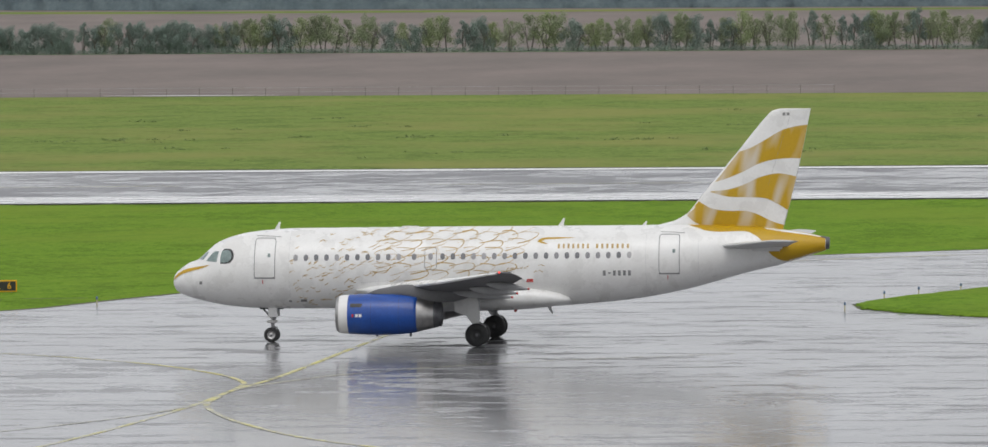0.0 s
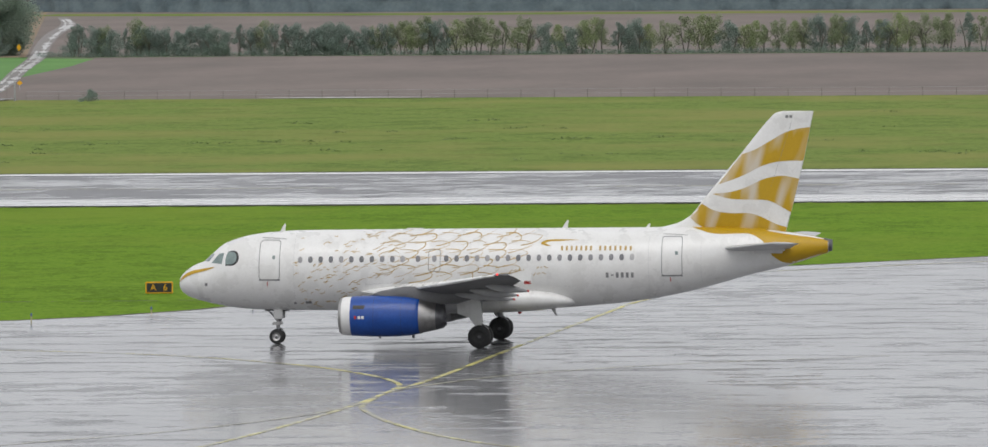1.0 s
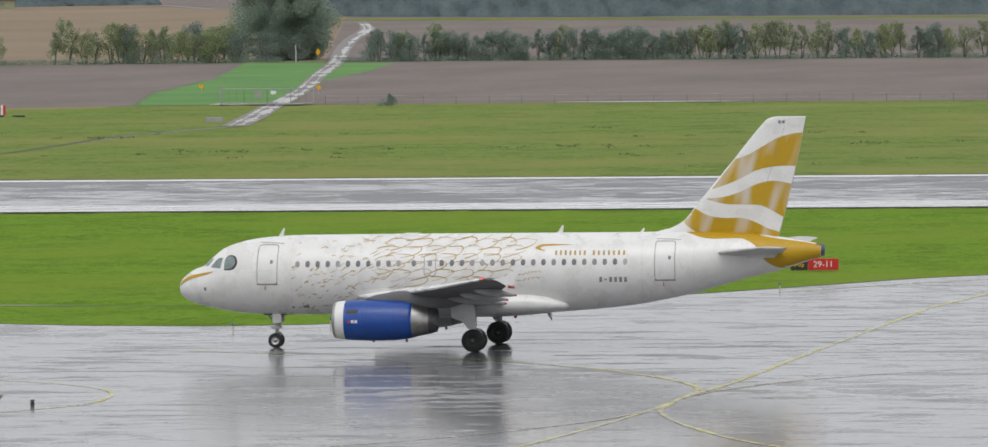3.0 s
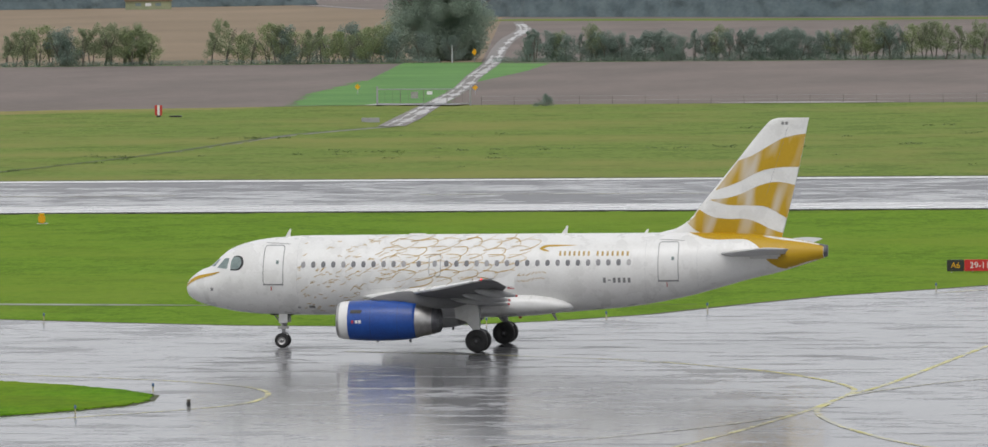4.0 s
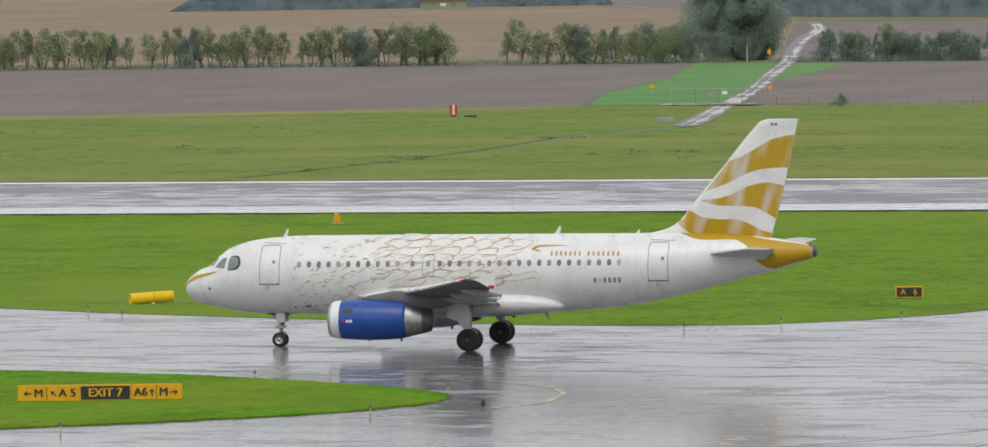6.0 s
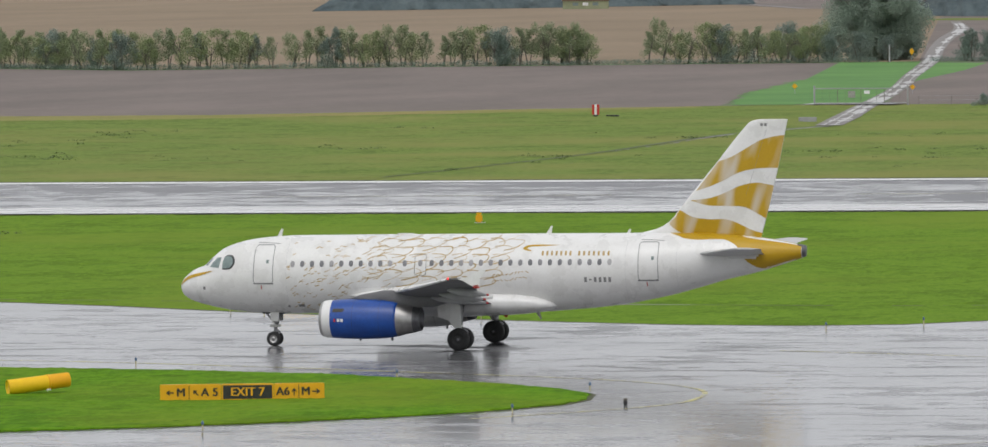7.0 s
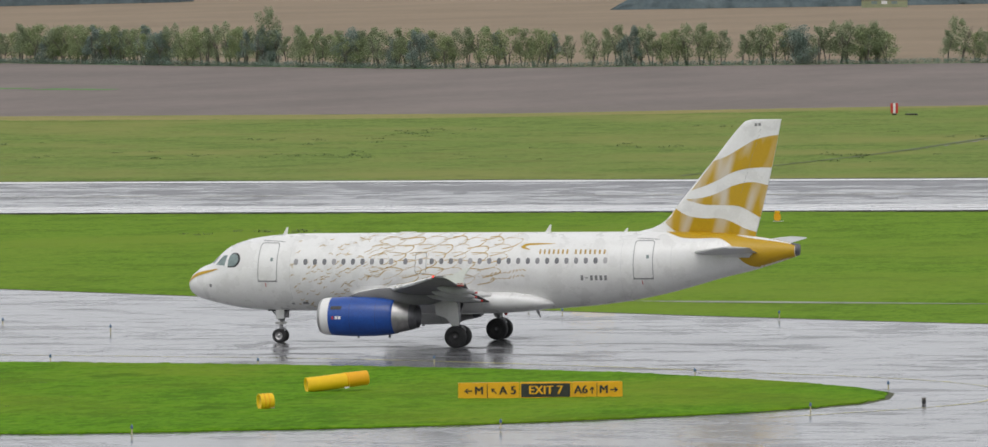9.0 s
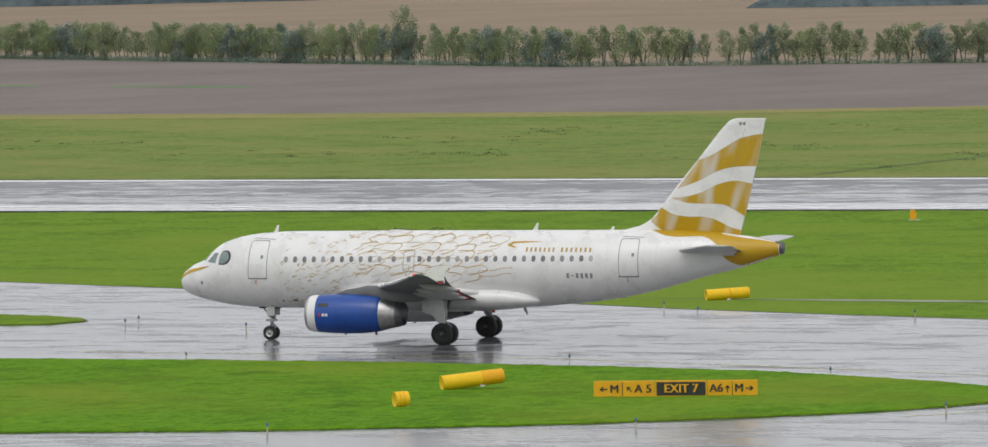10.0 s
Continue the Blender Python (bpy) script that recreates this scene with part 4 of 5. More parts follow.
def airliner():
    plane = tagged(new("airliner"), "white twin-engine airliner with gold feather livery taxiing on wet tarmac", "airplane")
    xs = [0.0005, 0.02, 0.05, 0.1, 0.17, 0.25, 0.35, 0.5, 0.65, 0.8, 0.95, 1.1, 1.28, 1.45, 1.62, 1.8, 2.0, 2.2, 2.4, 2.7, 3.06, 3.5, 4.0, 4.6, 5.3, 6.2]
    xs += list(np.linspace(7, 22, 24)) + list(np.linspace(22.6, 33.2, 32)) + [33.4, 33.45]
    rings = []
    for x in xs:
        t, b, w = TOP(x), BOT(x), max(WIDE(x), 0.002)
        rings.append([loc(x, w * math.sin(a), (t + b) / 2 + (t - b) / 2 * math.cos(a)) for a in np.linspace(0, 2 * math.pi, 73)[:-1]])
    body = loft("fuselage", rings, WHITE, plane, "gleaming white fuselage")
    # belly fairing
    rings = []
    for x, zt, zb, w in ((10.2, 2.4, 1.9, 0.7), (10.8, 2.6, 1.66, 1.5), (11.8, 2.75, 1.6, 1.95), (13.5, 2.95, 1.58, 2.12), (15.5, 3.02, 1.58, 2.15), (17.2, 3.02, 1.62, 2.13), (18.6, 2.98, 1.70, 2.10), (19.5, 2.82, 1.80, 2.02), (20.1, 2.60, 1.92, 1.86), (20.45, 2.42, 2.0, 1.55), (20.6, 2.28, 2.08, 0.9)):
        r = []
        for a in np.linspace(0, 2 * math.pi, 41)[:-1]:
            c, s = math.cos(a), math.sin(a)
            k = (abs(c) ** 2.6 + abs(s) ** 2.6) ** (-1 / 2.6)
            r.append(loc(x, w * k * s, (zt + zb) / 2 + (zt - zb) / 2 * k * c))
        rings.append(r)
    loft("belly_fairing", rings, WHITE, plane, "white wing root belly fairing")
    for s in (-1, 1):
        rings = []
        for x, yo, zl, zh in ((9.7, 1.96, 2.70, 2.78), (10.4, 2.14, 2.48, 2.93), (11.1, 2.45, 2.42, 3.02), (11.9, 2.75, 2.5, 3.10), (13.0, 2.9, 2.6, 3.14), (15.5, 2.5, 2.6, 3.02), (17.4, 2.1, 2.5, 2.8)):
            rings.append([loc(x, s * y, z) for y, z in ((1.5, zl), (yo - 0.15, zl), (yo, (zl + zh) / 2), (yo - 0.12, zh - 0.05), (1.5, zh))])
        loft("wing_root_fairing", rings, WHITE, plane, "white wing root fairing")
        wing(plane, s)
        engine(plane, s)
        tailplane(plane, s)
        main_gear(plane, s)
    nose_gear(plane)
    fin(plane)

    # gold tail cone and the sweep of gold up to the fin
    for s in (-1, 1):
        lo = [(26.5, 5.93), (27.0, 5.80), (27.45, 5.66), (28.1, 5.60), (28.9, 5.62), (29.5, 5.6), (29.95, 5.40), (30.25, 5.15), (30.5, 4.7), (30.85, 4.35), (31.3, 4.12), (31.9, 4.12), (32.6, 4.36), (33.44, 4.63)]
        hi = [(26.5, 5.94), (27.0, 5.935), (27.45, 5.93), (28.1, 5.915), (28.9, 5.885), (29.5, 5.85), (29.95, 5.82), (30.25, 5.79), (30.5, 5.77), (30.85, 5.73), (31.3, 5.675), (31.9, 5.59), (32.6, 5.465), (33.44, 5.285)]
        lo, hi = smooth_curve(lo, 40), [np.array(p) for p in smooth_curve(hi, 40)]
        hi = [np.array((p[0], TOP(p[0]) - 0.002)) for p in hi]
        part("tail_paint", skin_fill(bmesh.new(), lo, hi, 14, s, 0.006), GOLD, body, "gold painted tail cone", True)
        part("nose_paint", skin_line(bmesh.new(), smooth_curve([(0.07, 3.2), (0.3, 3.42), (0.6, 3.60), (0.95, 3.72), (1.45, 3.83), (2.05, 3.98)], 20), [0.03 + 0.13 * math.sin(math.pi * k / 19) ** 0.7 for k in range(20)], s, 0.03), GOLD, body, "gold sweep on the nose", True)
    part("exhaust_cone", rod(loc(33.2, 0, 4.99), loc(33.62, 0, 4.98), 0.365, 0.30, 20), DARK_METAL, plane, "dark auxiliary exhaust cone", True)

    # windows
    stations = [6.59 + 0.528 * k for k in range(11)] + [12.66, 13.5] + [14.11 + 0.5283 * k for k in range(19)]
    n = 16
    me = None
    for s in (-1, 1):
        bm = bmesh.new()
        ctr = bm.verts.new((0, s * 0.012, 0))
        ring = [bm.verts.new((0.115 * abs(math.cos(a)) ** 0.8 * math.copysign(1, math.cos(a)), 0, 0.168 * abs(math.sin(a)) ** 0.8 * math.copysign(1, math.sin(a)))) for a in np.linspace(0, 2 * math.pi, n + 1)[:-1]]
        for k in range(n):
            bm.faces.new((ctr, ring[k], ring[(k + 1) % n]))
        me = bpy.data.meshes.new("cabin_window")
        bmesh.ops.recalc_face_normals(bm, faces=bm.faces)
        bm.to_mesh(me)
        bm.free()
        me.materials.append(PANE)
        for x in stations:
            z = 4.385 + (x - 6.59) * 0.0062
            p, q = skin(x, z - 0.1, s, 0.006), skin(x, z + 0.1, s, 0.006)
            tilt = math.atan2((q - p).y, (q - p).z)
            hang("cabin_window", me, body, "", Matrix.Translation(skin(x, z, s, 0.008)) @ Matrix.Rotation(-tilt, 4, "X"))
        # flight deck glazing: two side panes and the windscreen
        for name, quad in (("windscreen", [(1.33, 4.25), (1.72, 4.26), (1.98, 4.63), (1.78, 4.62)]), ("cockpit_window", [(1.88, 4.20), (2.46, 4.16), (2.55, 4.70), (2.28, 4.68)])):
            a, b, c, d = [np.array(p) for p in quad]
            rows = [[skin(*(a + (b - a) * u + ((d + (c - d) * u) - (a + (b - a) * u)) * v), s, 0.012) for u in np.linspace(0, 1, 6)] for v in np.linspace(0, 1, 6)]
            part(name, patch(bmesh.new(), rows), GLASS_DARK, body, "dark flight deck glazing", True)
        out = [(2.64, 4.10), (2.64, 4.45), (2.74, 4.74), (2.95, 4.81), (3.18, 4.76), (3.29, 4.58), (3.30, 4.40), (3.20, 4.22), (3.02, 4.11)]
        out = [(float(a), float(b)) for a, b in smooth_curve(out + out[:1], 36)[:-1]]
        for nm, k, dx, lift, mat in (("window_surround", 1.06, 0.045, 0.009, BLACK), ("cockpit_window", 0.88, -0.015, 0.016, GLASS_DARK)):
            cx, cz = 2.97, 4.46
            bm = bmesh.new()
            grid = [[skin(cx + dx + (a - cx) * k * r, cz + (b - cz) * k * r, s, lift) for a, b in out + out[:1]] for r in (0.02, 0.5, 1.0)]
            part(nm, patch(bm, grid), mat, body, "round-backed flight deck side window" if nm == "cockpit_window" else "", True)
        # cabin doors and exits as dark seams
        for nm, (x0, x1, z0, z1), r, w in (("cabin_door", (4.46, 5.52, 3.36, 5.36), 0.16, 0.035), ("cabin_door", (25.12, 26.14, 3.53, 5.50), 0.14, 0.035), ("overwing_exit", (13.2, 13.8, 3.78, 4.88), 0.14, 0.028)):
            loop = round_rect(x0, x1, z0, z1, r)
            loop.append(loop[0])
            dense = []
            for p, q in zip(loop, loop[1:]):
                m = max(1, int(math.dist(p, q) / 0.12))
                dense += [(p[0] + (q[0] - p[0]) * i / m, p[1] + (q[1] - p[1]) * i / m) for i in range(m)]
            dense.append(loop[-1])
            door = part(nm, skin_line(bmesh.new(), dense, w, s, 0.006), SEAM, body, "outlined cabin door" if nm == "cabin_door" else "outlined overwing exit")
            if nm == "cabin_door":
                part("door_window", skin_fill(bmesh.new(), [(x0 + 0.68, z0 + 1.06), (x0 + 0.82, z0 + 1.06)], [(x0 + 0.68, z0 + 1.24), (x0 + 0.82, z0 + 1.24)], 2, s, 0.008), GLASS_DARK, door, "small dark door window")
                part("door_sill", skin_line(bmesh.new(), [(x0 - 0.02, z0), (x0 + 0.5, z0), (x1 + 0.02, z0)], 0.07, s, 0.010), SEAM, door)
                part("rain_gutter", skin_line(bmesh.new(), [(x0 + 0.02, z1 + 0.12), (x0 + 0.6, z1 + 0.10), (x1 + 0.25, z1 + 0.06)], 0.025, s, 0.010), SEAM, door)
                part("door_marking", skin_line(bmesh.new(), [(x0 + 0.42, z0 - 0.08), (x0 + 0.42, z0 - 0.30)], 0.045, s, 0.008), RED, door, "small red mark below the door")
        # lines of the livery
        bm = bmesh.new()
        for pts, wid in feathers():
            skin_line(bm, pts, wid, s, 0.007)
        tagged(part("feather_tracery", bm, GOLD_LINE, body, "gold feather outlines painted on the fuselage"), kind="stuff")
        # the operator's mark and title as plain gold shapes
        ups = smooth_curve([(18.92, 5.20), (19.05, 5.28), (19.25, 5.35), (19.8, 5.37), (20.4, 5.365), (20.85, 5.345)], 24)
        los = smooth_curve([(18.96, 5.13), (19.12, 5.18), (19.35, 5.265), (19.8, 5.285), (20.4, 5.32), (20.85, 5.34)], 24)
        part("livery_mark", skin_fill(bmesh.new(), los, ups, 3, s, 0.007), GOLD, body, "gold ribbon mark", True)
        part("livery_mark", skin_fill(bmesh.new(), [(18.93, 5.14), (19.2, 5.06), (19.42, 5.03)], [(18.95, 5.2), (19.15, 5.17), (19.40, 5.07)], 2, s, 0.007), GOLD, body)
        for x0, x1 in ((19.97, 21.70), (21.92, 23.74)):
            n = 7
            step = (x1 - x0) / n
            for k in range(n):
                xa = x0 + k * step
                part("title_bar", skin_fill(bmesh.new(), [(xa, 4.82), (xa + step * 0.42, 4.82)], [(xa, 5.05), (xa + step * 0.42, 5.05)], 2, s, 0.007), GOLD_LINE, body)
        for k in range(6):
            x0 = 22.28 + k * 0.255
            z0, z1 = (3.45, 3.71) if k != 1 else (3.55, 3.61)
            part("registration_bar", skin_fill(bmesh.new(), [(x0, z0), (x0 + 0.14, z0)], [(x0, z1), (x0 + 0.14, z1)], 2, s, 0.007), SEAM, body)
        # panel seams
        for pts in ([(9.9, 3.12), (11.2, 3.2), (12.6, 3.24)], [(6.25, 2.2), (6.25, 3.6), (6.25, 5.0), (6.25, 5.6)], [(24.45, 2.6), (24.45, 3.8), (24.45, 5.0), (24.45, 5.6)], [(27.1, 3.2), (27.1, 4.2), (27.1, 5.3)], [(11.3, 2.95), (11.3, 3.3)]):
            line = smooth_curve(pts, 16)
            part("panel_seam", skin_line(bmesh.new(), line, 0.011, s, 0.007), PALE_GREY, body)
        # ports and vents
        for x, z, w, h in ((1.55, 3.02, 0.14, 0.16), (6.15, 2.10, 0.13, 0.10), (6.75, 2.12, 0.32, 0.13)):
            part("service_port", skin_fill(bmesh.new(), [(x, z), (x + w, z)], [(x, z + h), (x + w, z + h)], 2, s, 0.008), SEAM, body, "small dark service port")
    # aerials
    for x, h, l in ((5.25, 0.42, 0.26), (19.8, 0.42, 0.3), (24.1, 0.22, 0.2)):
        bm = bmesh.new()
        z = TOP(x) - 0.03
        lo = [(x, z), (x + l, z), (x + l + 0.06, z + h), (x + l - 0.02, z + h)]
        for d in (-0.02, 0.02):
            bm.faces.new([bm.verts.new(loc(a, d, b)) for a, b in lo])
        bm.verts.ensure_lookup_table()
        for k in range(4):
            bm.faces.new((bm.verts[k], bm.verts[(k + 1) % 4], bm.verts[4 + (k + 1) % 4], bm.verts[4 + k]))
        part("aerial", bm, WHITE, body, "white blade aerial")
    part("aerial", box(loc(11.8, -0.2, 5.82), loc(12.7, 0.2, 5.91), 0.04), WHITE, body, "low dome aerial")
    part("drain_mast", rod(loc(19.25, 0, 1.95), loc(19.5, 0, 1.42), 0.12, 0.04, 8), PALE_GREY, body, "small drain mast")
    bm = bmesh.new()
    bmesh.ops.create_uvsphere(bm, u_segments=12, v_segments=8, radius=0.1, matrix=Matrix.Translation(loc(17.6, 0, 1.6)))
    part("beacon", bm, RED, plane, "red belly beacon", True)
    return plane


PLANE = airliner()


# ---- trees ----
class Foliage:
    """Gathers small leaves into one mesh: each faces mostly outwards from its spray and up to the light."""

    def __init__(self, seed):
        self.rng, self.v, self.n = np.random.default_rng(seed), [], 0

    def spray(self, centre, size, count, leaf, lean=(0, 0, 0.45), loose=0.28):
        r = self.rng
        d = r.normal(0, 1, (count, 3))
        d /= np.linalg.norm(d, axis=1)[:, None]
        p = np.array(centre) + d * np.array(size) * r.uniform(0.02, 1.1, (count, 1)) ** 0.45
        n = 0.55 * d + np.array(lean) + r.normal(0, loose, (count, 3))
        n /= np.linalg.norm(n, axis=1)[:, None]
        u = np.cross(n, r.normal(0, 1, (count, 3)))
        u /= np.linalg.norm(u, axis=1)[:, None]
        w = np.cross(n, u)
        q = leaf * r.uniform(0.6, 1.3, (count, 1))
        self.v.append(np.stack((p - u * q * 0.5, p + w * q * 0.36, p + u * q * 0.5, p - w * q * 0.36), 1).reshape(-1, 3))
        self.n += count

    def mesh(self, name, material):
        return mesh_from(name, np.concatenate(self.v).tolist(), np.arange(self.n * 4).reshape(-1, 4).tolist(), material)


def tree(kind_label, height, width, leaf, seed, clumps=16, per=170, size=0.17, bare=0.2, knob=0.2, stems=3):
    """Forking stems and an airy crown of many leafy sprays."""
    rnd = random.Random(seed)
    root = tagged(new("tree"), kind_label, "tree")
    bm = bmesh.new()
    for k in range(stems):
        a = rnd.uniform(0, 6.28)
        foot, fork = Vector((math.cos(a) * 0.05 * width, math.sin(a) * 0.05 * width, -0.1)), Vector((math.cos(a) * 0.16 * width, math.sin(a) * 0.16 * width, rnd.uniform(0.3, 0.45) * height))
        add_rod(bm, foot, fork, 0.018 * height, 0.011 * height, 7)
        for _ in range(3):
            b = a + rnd.uniform(-1.2, 1.2)
            add_rod(bm, fork, fork + Vector((math.cos(b) * width * 0.2, math.sin(b) * width * 0.2, rnd.uniform(0.2, 0.42) * height)), 0.009 * height, 0.003 * height, 5)
    part("trunk", bm, BARK, root, "bare branching stems")
    fol = Foliage(seed)
    for k in range(clumps):
        a, rr = rnd.uniform(0, 6.28), math.sqrt(rnd.random())
        u = (k + rnd.random()) / clumps
        zc = height * (bare + 0.08 + (0.84 - bare) * u)
        shape = math.sin(math.pi * min(1, 0.26 + 0.66 * u)) ** 0.6 * (0.85 + 0.25 * math.sin(3 * a + seed + 4 * u))
        at = (math.cos(a) * rr * width * 0.38 * shape, math.sin(a) * rr * width * 0.38 * shape, zc)
        r = rnd.uniform(0.7, 1.2) * knob * width * (1.1 - 0.45 * u)
        fol.spray(at, (r, r, min(r, 0.13 * height + 0.2)), per, size, (0, 0, 0.3), 0.6)
    hang("crown", fol.mesh("crown", leaf), root, "uneven leafy crown")
    return root


HEDGE = ((-40, 1174), (-48, 1174), (-202, 1172), (-244, 1167), (-290, 1158), (-343, 1142), (-400, 1184), (-479, 1246), (-520, 1265))


def along(line, s):
    for a, b in zip(line, line[1:]):
        d = math.dist(a, b)
        if s <= d:
            return a[0] + (b[0] - a[0]) * s / d, a[1] + (b[1] - a[1]) * s / d
        s -= d
    return line[-1]


def plant():
    rnd = random.Random(5)
    kinds = [tree("olive green hedgerow tree at a field edge", 5.6, 4.8, LEAF_A, 1, 18, bare=0.16), tree("slender olive green hedgerow tree at a field edge", 5.3, 3.6, LEAF_A, 2, 13, bare=0.22),
             tree("dark green bushy hedgerow tree at a field edge", 4.9, 5.4, LEAF_B, 3, 20, 240, bare=0.02), tree("light green hedgerow tree at a field edge", 5.3, 5.4, LEAF_C, 4, 18, bare=0.12),
             tree("thin dark green hedgerow tree at a field edge", 5.6, 3.4, LEAF_B, 6, 13, bare=0.18)]
    spots = [(-30, 1183), (-36, 1184), (-42, 1183), (-25, 1184), (-47, 1183)]
    for k, m in zip(kinds, spots):
        k.matrix_basis = pose(m[0], m[1] - 9, -0.05)
        k["group"] = "trees in the hedgerow"
    s = 2.0
    total = sum(math.dist(a, b) for a, b in zip(HEDGE, HEDGE[1:]))
    while s < total:
        x, y = along(HEDGE, s)
        dense = -217 < x < -165
        if not (-236.5 < x < -217 or -273.5 < x < -266):
            k = kinds[rnd.choice((2, 2, 2, 0, 4) if dense else (0, 1, 0, 3, 4, 1, 2, 3))]
            f = rnd.uniform(0.78, 1.08) if dense else rnd.uniform(0.86, 1.2) * (1.08 if x < -250 else 1.0)
            c = copy_thing(k, pose(x, y + rnd.uniform(-1.5, 1.5), -0.05, 0, 0, rnd.uniform(0, 360)))
            c.scale = (f * rnd.uniform(0.85, 1.15), f, f)
        s += rnd.uniform(1.2, 2.2) if dense else rnd.choice((rnd.uniform(1.1, 1.9), rnd.uniform(1.7, 2.9)))
    for k, x, y, f in ((2, -287.5, 1157, 1.25), (3, -277, 1159.5, 1.15), (0, -276, 1160, 1.2)):
        copy_thing(kinds[k], pose(x, y, -0.05, 0, 0, 70 * k)).scale = (f * 1.15, f, f)
    # undergrowth below the hedge
    low = Foliage(8)
    s = 0.0
    while s < total:
        x, y = along(HEDGE, s)
        s += 0.4
        if not -229 < x < -221:
            h = 0.55 + 0.3 * noise.noise(Vector((x * 0.2, 3, 0)))
            low.spray((x, y - 1.5 + rnd.uniform(-0.6, 0.6), h * 0.6), (0.6, 0.7, h), 60, 0.18, (0, -0.1, 0.4), 0.5)
    tagged(new("undergrowth", low.mesh("undergrowth", LEAF_B)), "dark green undergrowth below the hedgerow", "undergrowth", kind="stuff")
    big = tree("large dark green broadleaf tree beside the farm track", 17.0, 21.5, LEAF_BIG, 9, 130, 1500, 0.26, 0.0, 0.11, 5)
    big.matrix_basis = pose(-232.2, 1187, -0.05)
    for x, y, f in ((-229.5, 1179, 0.36), (-234, 1177, 0.42), (-239, 1177, 0.46), (-243, 1176, 0.4), (-246.5, 1184, 0.55), (-251, 1178, 0.4), (-256, 1176, 0.36), (-216.5, 1175, 0.33), (-212, 1176, 0.36), (-206, 1174, 0.42)):
        c = copy_thing(kinds[2], pose(x, y, -0.05, 0, 0, x * 40))
        c.scale = (f * 2.6, f * 2.4, f * 2.3)
    tall = copy_thing(kinds[0], pose(-378.5, 1169, -0.05))
    tall.scale = (1.35, 1.35, 1.72)
    tall["label"] = "tall olive tree rising above the hedgerow"
    bush = tree("small dark bush standing at the field edge", 1.45, 2.8, LEAF_B, 11, 14, 130, 0.12, 0.0, 0.2)
    bush.name, bush["category"] = "bush", "bush"
    bush.matrix_basis = pose(-161.6, 887, -0.05)


plant()


def woods(name, line, depth, height, label, seed, size=1.0):
    """A far stand of trees: one continuous canopy of rounded crowns, from the ground over the top and down behind."""
    rng = np.random.default_rng(seed)
    pts = []
    for a, b in zip(line, line[1:]):
        n = max(1, int(math.dist(a, b) / (0.8 * size)))
        pts += [(a[0] + (b[0] - a[0]) * k / n, a[1] + (b[1] - a[1]) * k / n) for k in range(n)]
    rise = [(0.0, 0.0), (0.02, 0.08), (0.04, 0.18), (0.06, 0.28), (0.085, 0.38), (0.11, 0.48), (0.135, 0.58), (0.16, 0.67), (0.19, 0.76), (0.22, 0.84), (0.26, 0.91), (0.32, 0.97), (0.42, 1.0), (0.7, 0.98), (1.0, 0.0)]
    verts, faces = [], []
    m = len(rise)
    for i, (x, y) in enumerate(pts):
        fade = min(1.0, min(i, len(pts) - 1 - i) / 14)
        top = fade * height * (0.86 + 0.14 * noise.noise(Vector((x * 0.16 / size, seed, 0))) + 0.08 * noise.noise(Vector((x * 0.5 / size, seed, 4))))
        for d, u in rise:
            puff = fade * 1.7 * noise.noise(Vector((x * 0.32 / size, u * height * 0.25 / size, seed))) + fade * 0.9 * noise.noise(Vector((x * 0.9 / size, u * height * 0.8 / size, seed + 3)))
            verts.append((x + rng.uniform(-0.2, 0.2) * size, y + fade * d * depth + puff * size, u * top + 0.3 * puff * size * (u > 0)))
        if i:
            for k in range(m - 1):
                faces.append(((i - 1) * m + k, i * m + k, i * m + k + 1, (i - 1) * m + k + 1))
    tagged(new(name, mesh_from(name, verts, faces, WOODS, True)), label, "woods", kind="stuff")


woods("woods", [(80, 1676), (-60, 1672), (-255, 1690), (-318, 1722), (-350, 1752)], 40, 14, "dark woods on the horizon with haze painted in", 3)
woods("woods", [(-428, 2010), (-480, 1960), (-530, 1925)], 30, 9, "dark strip of woods behind the fields with haze painted in", 4)
woods("woods", [(-752, 2230), (-800, 2110), (-900, 2050), (-1100, 2050)], 40, 12, "dark strip of woods behind the fields with haze painted in", 5)
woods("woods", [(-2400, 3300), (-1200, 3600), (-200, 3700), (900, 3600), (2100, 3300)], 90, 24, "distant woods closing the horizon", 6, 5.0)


# ---- airfield furniture ----
def lettering(text, size, material, parent, m, name="lettering"):
    """Flat letters in the built-in font, standing upright in the local xz plane, centred."""
    cu = bpy.data.curves.new(name, "FONT")
    cu.body, cu.size, cu.align_x, cu.align_y = text, size, "CENTER", "CENTER"
    cu.extrude = 0.004
    tmp = bpy.data.objects.new(name, cu)
    scene.collection.objects.link(tmp)
    me = bpy.data.meshes.new_from_object(tmp.evaluated_get(bpy.context.evaluated_depsgraph_get()))
    bpy.data.objects.remove(tmp)
    me.materials.clear()
    me.materials.append(material)
    return hang(name, me, parent, "", m @ Matrix.Rotation(radians(90), 4, "X"))


